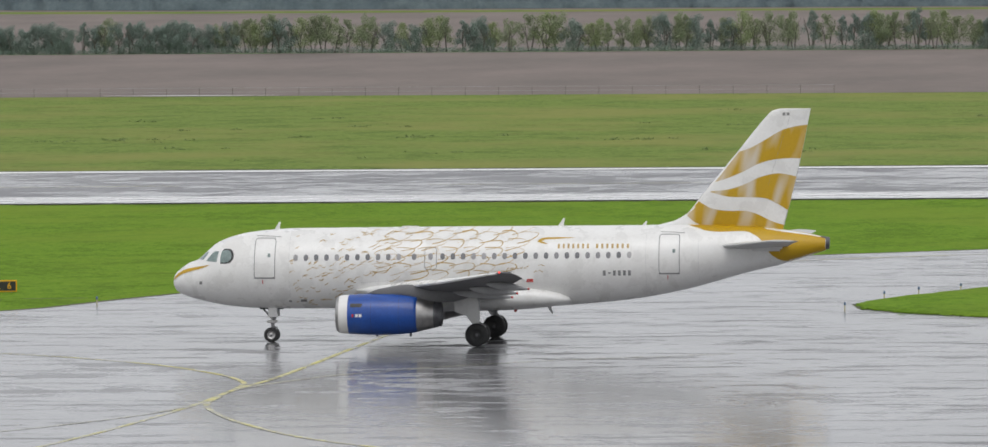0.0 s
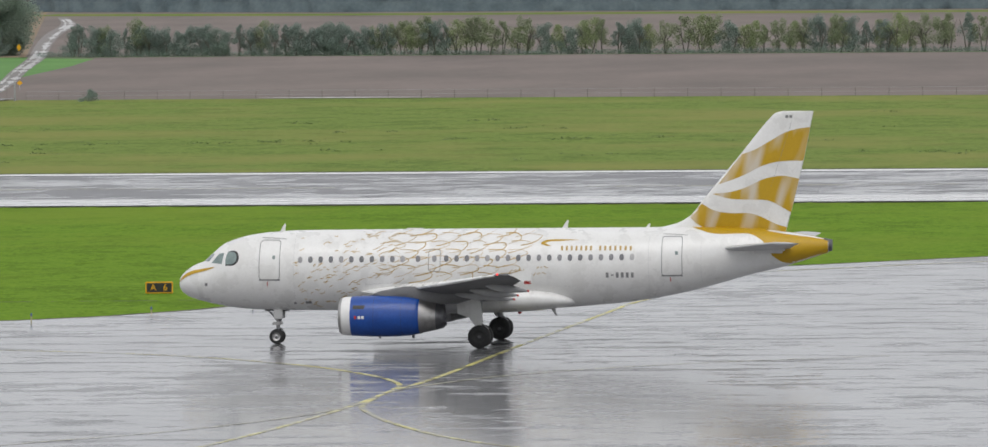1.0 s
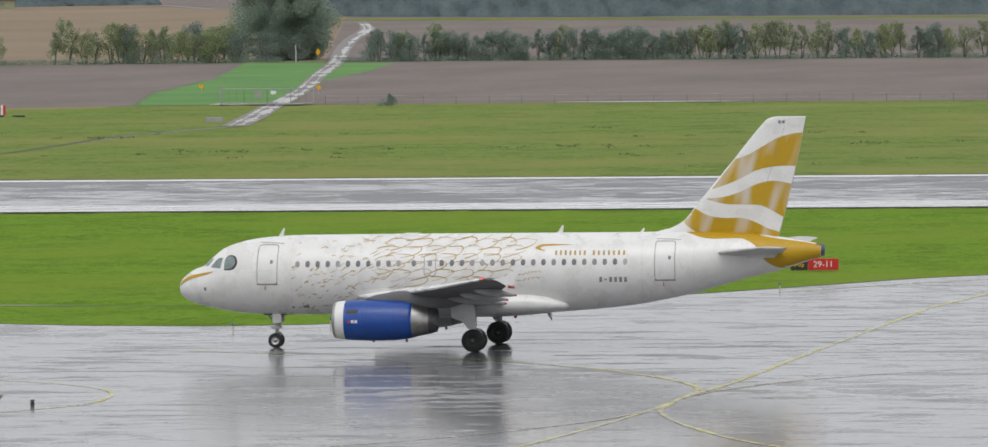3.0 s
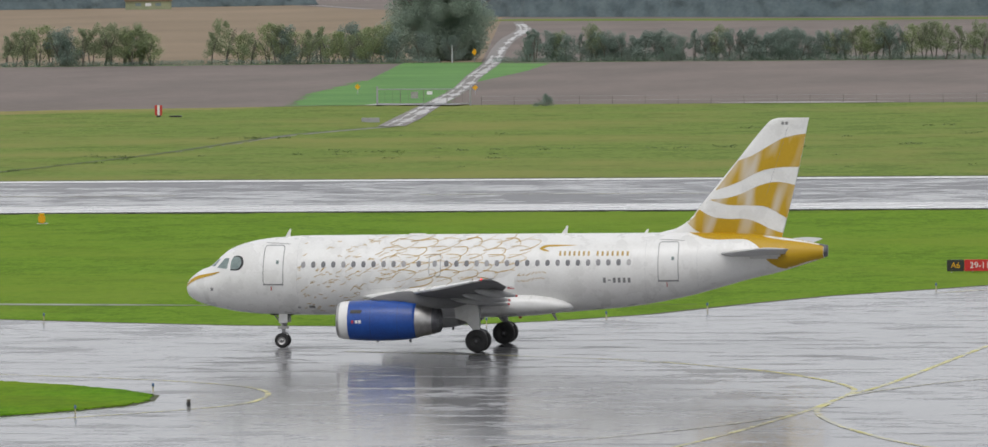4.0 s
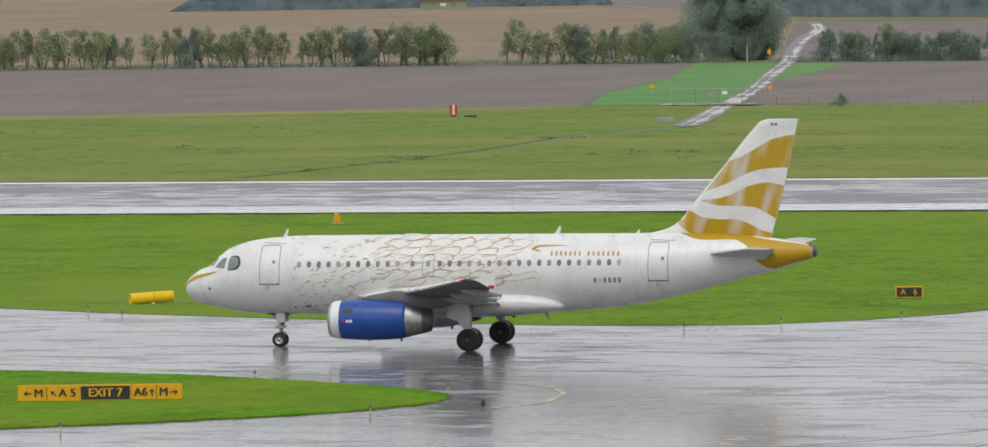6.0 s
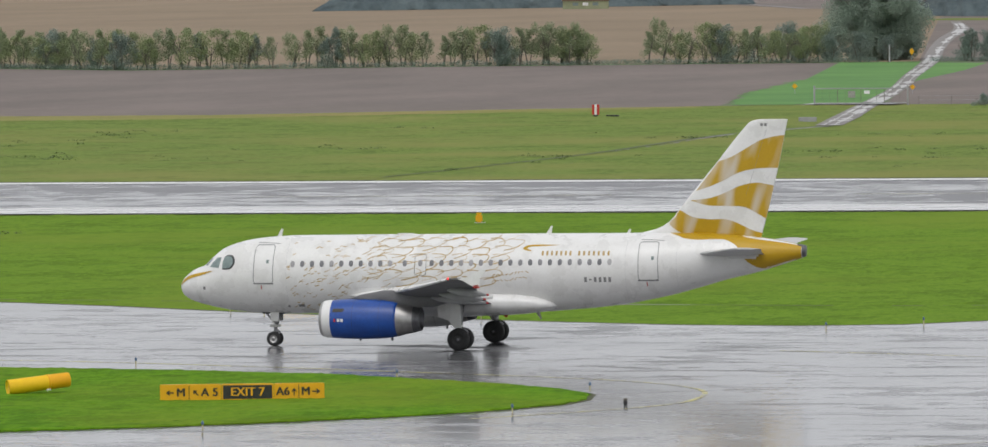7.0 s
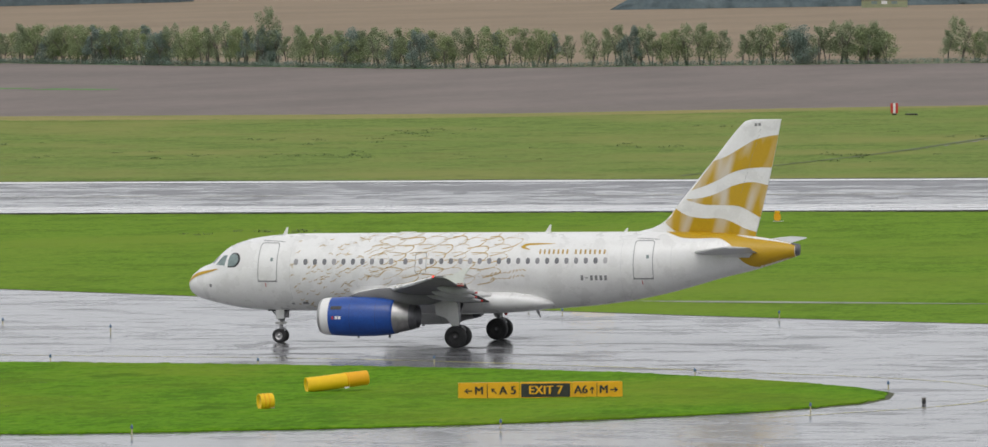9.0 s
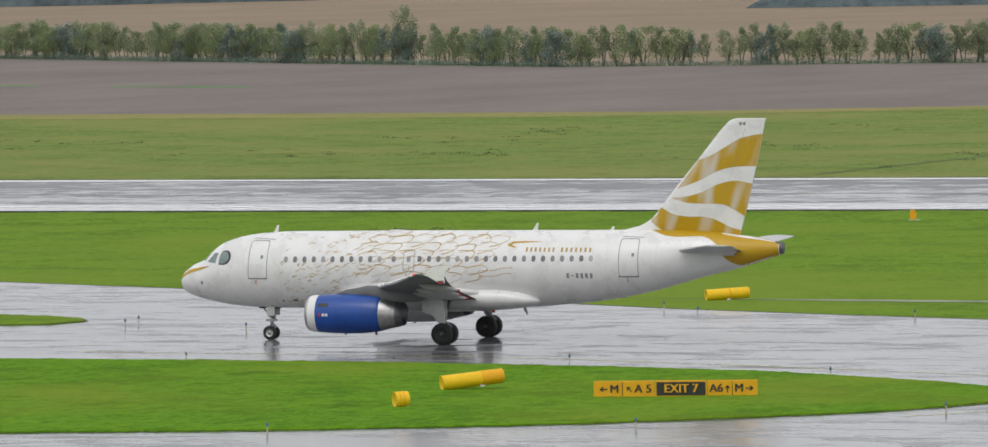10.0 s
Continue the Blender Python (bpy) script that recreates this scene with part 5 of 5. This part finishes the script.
def arrow(parent, x, z, y, angle, size, material):
    bm = bmesh.new()
    pts = [(-0.5, -0.07), (0.12, -0.07), (-0.08, -0.28), (0.10, -0.28), (0.42, 0), (0.10, 0.28), (-0.08, 0.28), (0.12, 0.07), (-0.5, 0.07)]
    c, s = math.cos(radians(angle)), math.sin(radians(angle))
    out = [(x + size * (c * a - s * b), z + size * (s * a + c * b)) for a, b in pts]
    f = [bm.verts.new((a, y, b)) for a, b in out]
    bk = [bm.verts.new((a, y + 0.008, b)) for a, b in out]
    bm.faces.new(f)
    bm.faces.new(bk[::-1])
    for i in range(len(f)):
        j = (i + 1) % len(f)
        bm.faces.new((f[i], f[j], bk[j], bk[i]))
    part("arrow", bm, material, parent)


def sign_box(root, x0, x1, z0, z1, material, label, rim=None):
    b = part("panel", box((x0 + 0.01, -0.10, z0), (x1 - 0.01, 0.10, z1), 0.03), rim or material, root, label)
    if rim:
        part("face", box((x0 + 0.08, -0.112, z0 + 0.07), (x1 - 0.08, -0.09, z1 - 0.07), 0.01), material, b)
    return b


def legs(root, xs, z):
    for x in xs:
        part("leg", rod((x, 0, -0.05), (x, 0, z + 0.05), 0.03, seg=8), STRUT, root)


def direction_sign():
    root = tagged(new("direction_sign"), "long yellow and black taxiway direction sign on short legs", "sign")
    z0, z1 = 0.0, 0.77
    a = sign_box(root, 0, 2.86, z0, z1, SIGN_YELLOW, "yellow direction panel")
    b = sign_box(root, 2.86, 5.30, z0, z1, SIGN_BLACK, "black exit panel with yellow rim", SIGN_YELLOW)
    c = sign_box(root, 5.30, 7.66, z0, z1, SIGN_YELLOW, "yellow direction panel")
    legs(root, (0.4, 2.4, 3.3, 4.9, 5.7, 7.2), z0)
    zc, y, h = 0.385, -0.108, 0.54
    for text, x, par, mat in (("M", 0.98, a, SIGN_BLACK), ("A", 2.10, a, SIGN_BLACK), ("5", 2.58, a, SIGN_BLACK), ("EXIT 7", 4.08, b, SIGN_YELLOW), ("A6", 5.72, c, SIGN_BLACK), ("M", 6.78, c, SIGN_BLACK)):
        for d in (-0.017, 0.0, 0.017):
            lettering(text, h if text != "EXIT 7" else 0.56, mat, par, Matrix.Translation((x + d, y - 0.012 - 0.05 * (d + 0.017), zc)))
    arrow(a, 0.46, zc, y - 0.012, 180, 0.40, SIGN_BLACK)
    arrow(a, 1.66, zc, y - 0.012, 135, 0.36, SIGN_BLACK)
    arrow(c, 6.24, zc, y - 0.012, 90, 0.38, SIGN_BLACK)
    arrow(c, 7.28, zc, y - 0.012, 0, 0.40, SIGN_BLACK)
    for x, par in ((1.36, a), (6.46, c)):
        part("divider", box((x - 0.015, y - 0.01, z0 + 0.06), (x + 0.015, y + 0.01, z1 - 0.06)), SIGN_BLACK, par)
    root.matrix_basis = pose(-100.45, 338.0, 0.05, 0, 0, 15.6)


def location_signs():
    root = tagged(new("location_sign"), "small black taxiway sign with yellow letters and rim", "sign")
    p = sign_box(root, 0, 1.62, 0.1, 0.78, SIGN_BLACK, "black panel with yellow rim", SIGN_YELLOW)
    for text, x in (("A", 0.46), ("6", 1.16)):
        lettering(text, 0.52, SIGN_YELLOW, p, Matrix.Translation((x, -0.122, 0.44)))
    legs(root, (0.3, 1.3), 0.1)
    root.matrix_basis = pose(-76.1, 435.3, -0.10, 0, 0, 10)
    root = tagged(new("holding_sign"), "red and black runway holding position sign in the grass", "sign")
    a = sign_box(root, 0, 1.08, 0.12, 0.84, SIGN_BLACK, "black panel with yellow letters")
    b = sign_box(root, 1.08, 3.0, 0.12, 0.84, SIGN_RED, "red panel with white figures")
    lettering("A6", 0.5, SIGN_YELLOW, a, Matrix.Translation((0.54, -0.115, 0.48)))
    lettering("29-11", 0.54, SIGN_WHITE, b, Matrix.Translation((2.04, -0.115, 0.48)))
    legs(root, (0.3, 1.6, 2.7), 0.12)
    root.matrix_basis = pose(-59.9, 467.6, -0.10, 0, 0, 10)


def tube(x, y, length, r, turn, z, label, two_tone=0.6, tip=0.0):
    root = tagged(new("yellow_tube"), label, "marker tube")
    cut = length * two_tone if two_tone else length
    prof = [(0.03, 0.0), (0.03, r * 0.9), (0.0, r * 0.92), (0.0, r), (0.04, r * 1.02), (0.08, r), (cut - 0.03, r * 0.99)]
    hang("shell", spin(prof, "X", 28, (0, 0, r), TUBE_YELLOW, "shell"), root, "smooth yellow plastic shell")
    if two_tone:
        hang("collar", spin([(cut - 0.05, r * 0.98), (cut - 0.05, r * 1.04), (cut + 0.05, r * 1.04), (cut + 0.05, r * 0.98)], "X", 28, (0, 0, r), TUBE_ORANGE, "collar"), root, "raised orange joint")
    else:
        for k in (0.33, 0.62):
            hang("rib", spin([(cut * k - 0.04, r * 0.98), (cut * k - 0.02, r * 1.04), (cut * k + 0.02, r * 1.04), (cut * k + 0.04, r * 0.98)], "X", 28, (0, 0, r), TUBE_ORANGE, "rib"), root)
    hang("end", spin([(cut - 0.03, r * 0.99), (length - 0.05, r * 0.97), (length, r * 0.9), (length, 0.0)], "X", 28, (0, 0, r), TUBE_ORANGE if two_tone > 0.6 else TUBE_YELLOW, "end"), root, "closed end cap")
    part("foot", box((cut - 0.18, -r * 0.7, -0.02), (cut + 0.02, r * 0.7, 0.07), 0.01), SIGN_WHITE, root, "pale ground bracket")
    root.matrix_basis = pose(x, y, z, 0, -tip, turn)
    return root


def edge_light(spots):
    root = tagged(new("edge_light"), "blue taxiway edge light on a slim yellow stake", "edge light", "edge lights along the taxiway")
    part("stake", rod((0, 0, -0.1), (0, 0, 0.28), 0.034, seg=8), STAKE, root)
    hang("lens", spin([(0.26, 0.0), (0.26, 0.055), (0.30, 0.065), (0.38, 0.055), (0.43, 0.02), (0.44, 0.0)], "Z", 12, (0, 0, 0), LAMP_BLUE, "lens"), root, "dark blue glass lens")
    for k, (x, y) in enumerate(spots):
        if k == 0:
            root.matrix_basis = pose(x, y, 0)
        else:
            copy_thing(root, pose(x, y, 0))


def small_furniture():
    # squat reddish light beside the island
    root = tagged(new("guard_light"), "squat black light unit with a brown cap on the tarmac", "light")
    part("housing", box((-0.09, -0.09, 0.0), (0.09, 0.09, 0.2), 0.03), BLACK, root)
    part("cap", box((-0.1, -0.1, 0.2), (0.1, 0.1, 0.3), 0.03), BARK, root)
    root.matrix_basis = pose(-78.15, 337.6, 0)
    # runway guard lights, a glowing pair
    root = tagged(new("guard_lamp"), "pair of lit orange-red guard lamps on a grey housing", "lamp")
    part("housing", box((-0.3, -0.06, 0.0), (0.3, 0.1, 0.27), 0.04), MID_GREY, root)
    for s in (-1, 1):
        hang("lamp", spin([(-0.09, 0.0), (-0.09, 0.07), (-0.05, 0.1)], "Y", 14, (s * 0.17, 0, 0.15), AMBER_GLOW, "lamp"), root, "lit orange-red lens")
    root.matrix_basis = pose(-45.3, 461.0, 0, 0, 0, 8)
    # yellow cabinet near the runway
    root = tagged(new("yellow_cabinet"), "small yellow equipment cabinet in the grass by the runway", "cabinet")
    part("body", box((-0.25, -0.22, 0.05), (0.25, 0.22, 0.68), 0.1), TUBE_ORANGE, root)
    part("lid", box((-0.22, -0.2, 0.66), (0.22, 0.2, 0.78), 0.05), TUBE_YELLOW, root)
    part("plinth", box((-0.36, -0.3, -0.1), (0.5, 0.3, 0.06), 0.02), STRUT, root)
    root.matrix_basis = pose(-137.4, 546, -0.08, 0, 0, 12)
    # red and white marker in the far grass
    root = tagged(new("striped_marker"), "red and white striped marker box in far grass", "marker")
    for k, mat in enumerate((RED, SIGN_WHITE, RED)):
        part("band", box((-0.42 + 0.28 * k, -0.2, 0.3), (-0.14 + 0.28 * k, 0.2, 1.45), 0.01), mat, root)
    part("stand", box((-0.25, -0.15, -0.1), (0.25, 0.15, 0.3), 0.02), BLACK, root)
    root.matrix_basis = pose(-198.8, 845.2, -0.05, 0, 0, 13)
    root = tagged(new("ground_box"), "low dark box lying beside the striped marker", "box")
    part("body", box((-0.7, -0.3, -0.05), (0.7, 0.3, 0.24), 0.05), BLACK, root)
    root.matrix_basis = pose(-197.0, 846, -0.05)
    root = tagged(new("concrete_block"), "grey concrete slab lying in the grass near the track", "block")
    part("body", box((-1.0, -0.6, -0.05), (1.0, 0.6, 0.5), 0.06), MID_GREY, root)
    root.matrix_basis = pose(-169.3, 822, -0.05, 0, 0, 12)
    # field gate across the track
    root = tagged(new("field_gate"), "long grey metal field gate with mesh across the track", "gate")
    for x in (0, 11.6):
        part("post", rod((x, 0, -0.1), (x, 0, 2.35), 0.11, seg=8), MID_GREY, root)
    for z in (2.0, 0.25):
        part("rail", rod((0, 0, z), (11.6, 0, z), 0.06, seg=6), MID_GREY, root)
    for k in range(2, 24, 2):
        part("bar", rod((k * 11.6 / 24, 0, 0.25), (k * 11.6 / 24, 0, 2.0), 0.012 if k % 6 else 0.04, seg=5), BARK, root)
    part("notice", box((4.2, -0.05, 0.9), (5.1, -0.02, 1.7), 0.01), METAL, root, "grey notice board")
    part("notice", box((6.2, -0.05, 1.35), (6.9, -0.02, 1.75), 0.01), SIGN_WHITE, root, "white notice board")
    root.matrix_basis = pose(-183.6, 895.6, -0.05, 0, 0, -4)
    # perimeter fence at the field edge
    root = tagged(new("perimeter_fence"), "thin grey wire fence along the field edge", "fence")
    for k in range(30):
        part("post", rod((k * 4, 0, -0.1), (k * 4, 0, 1.0), 0.025, seg=5), BARK, root)
    for z in (0.5, 1.0):
        part("wire", rod((0, 0, z), (116, 0, z), 0.012, seg=4), STRUT, root)
    root.matrix_basis = pose(-171.5, 899.2, -0.05, 0, 0, 0.2)
    # yellow diamond boards on poles
    first = None
    for x, y, h in ((-198.4, 955.3, 0.9), (-182.3, 951.6, 0.9), (-224.4, 1171, 1.6)):
        if first is None:
            first = tagged(new("marker_board"), "yellow diamond marker board on a thin pole", "marker", "yellow boards along the track")
            part("pole", rod((0, 0, -0.1), (0, 0, 1.2), 0.04, seg=6), STRUT, first)
            part("board", box((-0.27, -0.03, -0.27), (0.27, 0.03, 0.27), 0.01), SIGN_YELLOW, first, "", False, Matrix.Translation((0, -0.05, 1.0)) @ Matrix.Rotation(radians(45), 4, "Y"))
            first.matrix_basis = pose(x, y, -0.05)
        else:
            c = copy_thing(first, pose(x, y, -0.05))
            c.scale = (1, 1, h)
    root = tagged(new("utility_pole"), "short grey pole beside the farm track", "pole")
    part("shaft", rod((0, 0, -0.1), (0, 0, 2.8), 0.12, 0.09, 8), STRUT, root)
    root.matrix_basis = pose(-227.0, 1166, -0.05)
    # low farm building with a red-brown roof
    root = tagged(new("farm_shed"), "low green shed with a tan roof behind the fields", "shed")
    part("wall", box((-6, -3, -0.1), (6, 3, 2.1), 0.05), SHED_WALL, root, "dull green wall")
    part("roof", box((-6.3, -3.4, 2.1), (6.3, 3.4, 2.7), 0.15), STUBBLE, root, "tan roof")
    for k in range(3):
        part("window", box((-3.4 + 2.6 * k, -3.05, 0.9), (-1.9 + 2.6 * k, -2.97, 1.7), 0.01), SIGN_WHITE if k == 1 else GLASS_DARK, root)
    root.matrix_basis = pose(-457.5, 1935, -0.04, 0, 0, 13)


direction_sign()
location_signs()
tube(-109.1, 342.0, 3.05, 0.36, 34, 0.05, "long yellow and orange plastic tube lying on grass", 0.66, 5.5)
tube(-107.4, 329.5, 0.66, 0.37, 36, 0.05, "short yellow plastic drum lying on grass", 0, 3)
tube(-120.4, 428.6, 2.6, 0.34, 30, -0.10, "long yellow plastic tube lying on grass", 0.54, 3)
edge_light(((-81.6, 400.6), (-77.3, 406.1), (-71.8, 412.6), (-67.6, 421.7), (-94.0, 356.8), (-82.2, 347.7), (-116.5, 412.9), (-82.0, 331.6), (-136.9, 393.8), (-145.1, 396.9), (-110.1, 366.3), (-130.4, 365.7), (-118.6, 363.7),
            (-120.0, 418.2), (-103.3, 410.7), (-92.9, 319.1), (-108.1, 313.6), (-145.5, 400.2), (-25.0, 413.5), (-23.5, 425.4), (-21.8, 430.1), (-19.6, 434.2), (-57.6, 444.6), (-141.5, 365.4), (-152, 365.6), (-123, 309.4)))
small_furniture()


# ---- grass blades and weeds ----
def inside(poly, x, y):
    hit = False
    for (x0, y0), (x1, y1) in zip(poly, poly[1:] + poly[:1]):
        if (y0 > y) != (y1 > y) and x < (x1 - x0) * (y - y0) / (y1 - y0) + x0:
            hit = not hit
    return hit


def far_edge_y(x):
    xs, ys = zip(*FAR_EDGE)
    return float(np.interp(x, xs, ys))


def turf(name, x0, x1, y0, y1, dx, dy, keep, base, amp, material, label, seed):
    """Uneven turf: a fine sheet of hummocks and tussocks over the flat ground."""
    nx, ny = int((x1 - x0) / dx) + 1, int((y1 - y0) / dy) + 1
    rng = np.random.default_rng(seed)
    jx, jy = rng.uniform(-0.3, 0.3, (nx, ny)) * dx, rng.uniform(-0.3, 0.3, (nx, ny)) * dy
    tuss = rng.random((nx, ny)) ** 3
    index, verts, faces = {}, [], []

    def vert(i, j):
        if (i, j) not in index:
            x, y = x0 + i * dx + jx[i, j], y0 + j * dy + jy[i, j]
            h = 0.5 + 0.5 * noise.noise(Vector((x * 0.8, y * 0.5, seed))) + 0.35 * noise.noise(Vector((x * 0.18, y * 0.12, seed + 5)))
            index[i, j] = len(verts)
            verts.append((x, y, base + amp * (max(0.0, h) * 0.6 + tuss[i, j] * 0.5)))
        return index[i, j]

    for i in range(nx - 1):
        for j in range(ny - 1):
            if keep(x0 + (i + 0.5) * dx, y0 + (j + 0.5) * dy):
                faces.append((vert(i, j), vert(i + 1, j), vert(i + 1, j + 1), vert(i, j + 1)))
    # the rim of the turf sinks into the ground
    used = np.bincount(np.array(faces).ravel(), minlength=len(verts))
    verts = [(x, y, z if used[k] == 4 else base - 0.05) for k, (x, y, z) in enumerate(verts)]
    tagged(new(name, mesh_from(name, verts, faces, material, True)), label, "grass", kind="stuff")


def grow():
    turf("turf", -150, -80, 300, 366, 0.24, 0.38, lambda x, y: inside(NEAR_ISLAND, x, y), 0.075, 0.07, GRASS_LUSH, "bright green tussocky turf on the island", 1)
    turf("turf", -25, 15, 395, 465, 0.45, 0.7, lambda x, y: inside(RIGHT_ISLAND, x, y), 0.075, 0.11, GRASS, "green tussocky turf on the small island", 2)
    turf("turf", -185, -149, 390, 420, 0.45, 0.7, lambda x, y: inside(LEFT_ISLAND, x, y), 0.075, 0.11, GRASS, "green tussocky turf on the small island", 3)
    turf("turf", -230, 0, 404, 585, 0.6, 1.1, lambda x, y: far_edge_y(x) + 0.5 < y < runway_y(x, 567.4) and abs(y - path_y(x)) > path_gap(x), -0.095, 0.12, GRASS, "green tussocky turf between taxiway and runway", 4)
    turf("turf", -350, 20, 615, 900, 0.9, 1.9, lambda x, y: runway_y(x, 643.2) < y < rough_end(x) and abs(x - ditch_x(y)) > 0.6 and not (y > 800 and abs(x - track_x(y)) < 2.6), -0.045, 0.17, GRASS_FAR, "olive rough turf with dry tussocks", 5)


def path_y(x):
    return float(np.interp(x, (-240, -180, -126, -112, -97, -82, -69.5), (455, 441, 432, 430, 428.6, 428, 430))) if x < -69 else -1e3


def path_gap(x):
    return float(np.interp(x, (-128, -116, -97, -86), (0.3, 2.2, 2.0, 0.4)))


def rough_end(x):
    return float(np.interp(x, (-620, -330, -249, -219, -190, -137, -30), (829, 836, 841, 862, 894, 897, 897)))


def ditch_x(y):
    return float(np.interp(y, (645, 668, 710, 770, 803), (-171, -169.5, -167.5, -168, -163.8))) if y > 640 else 1e3


def track_x(y):
    return float(np.interp(y, (805, 840, 885), (-163.5, -169, -175)))



def weeds():
    """Loose clumps of low weeds and coarse tufts in the mown and rough grass."""
    rnd = random.Random(21)
    fol = Foliage(22)
    rough = [(rnd.uniform(-290, -30), rnd.uniform(665, 800), rnd.randint(2, 6), rnd.uniform(3, 10)) for _ in range(46)]
    for cx, cy, n, w in [(-118, 722, 5, 5), (-82, 735, 8, 8), (-61, 823, 3, 3), (-44, 684, 4, 5), (-226, 700, 9, 12), (-209, 692, 9, 12), (-240, 696, 9, 12), (-168, 526, 4, 4), (-175, 524, 4, 5),
                         (-96, 345, 2, 6), (-116, 335, 3, 8), (-130, 345, 3, 8), (-169, 700, 9, 3), (-168, 760, 8, 3), (-170, 665, 6, 3)] + rough:
        low = 0.1 if cy < 370 else -0.03
        for _ in range(n):
            px, py = rnd.gauss(cx, w * 0.5), rnd.gauss(cy, w * 0.6)
            if low > 0 and not inside(NEAR_ISLAND, px, py) or runway_y(px, 560) < py < runway_y(px, 646):
                continue
            r = rnd.uniform(0.12, 0.22) if low > 0 else rnd.uniform(0.3, 0.8)
            fol.spray((px, py, low + 0.12 * r), (1.3 * r, 1.3 * r, 0.26 * r), 34, 0.3 * r, (0, -0.1, 0.8), 0.4)
    tagged(new("weeds", fol.mesh("weeds", WEED)), "low dark weeds scattered through the grass", "weeds", kind="stuff")


grow()
weeds()


# ---- motion ----
# seconds, place of the main gear on the tarmac, heading
TAXI = (
    (0, -41.459, 383.762, -0.634),
    (0.5, -45.351, 383.862, -0.606),
    (1, -49.248, 383.940, -0.529),
    (1.5, -53.181, 384.015, -0.437),
    (2, -57.100, 384.132, -0.370),
    (2.5, -61.026, 384.233, -0.295),
    (4, -72.891, 384.442, 0.076),
    (4.5, -76.869, 384.496, 0.137),
    (5, -80.849, 384.538, 0.171),
    (5.5, -84.840, 384.534, 0.182),
    (7, -96.862, 384.510, 0.081),
    (7.5, -100.906, 384.503, -0.005),
    (8, -104.951, 384.505, -0.138),
    (8.5, -109.000, 384.524, -0.267),
    (9, -113.077, 384.537, -0.397),
    (9.5, -117.167, 384.581, -0.514),
    (10, -121.269, 384.630, -0.602),
)

def motions():
    walk(PLANE, [(t, pose(x, y, 0, 0, 0, a)) for t, x, y, a in TAXI])
    ts = [r[0] for r in TAXI]
    xs = [r[1] for r in TAXI]
    steps = [k / FPS for k in range(10 * FPS + 1)]
    for hub, place, r in WHEELS:
        rows = [(t, Matrix.Translation(place) @ Matrix.Rotation((float(np.interp(t, ts, xs)) - xs[0]) / r, 4, "Y")) for t in steps]
        walk(hub, rows)


motions()
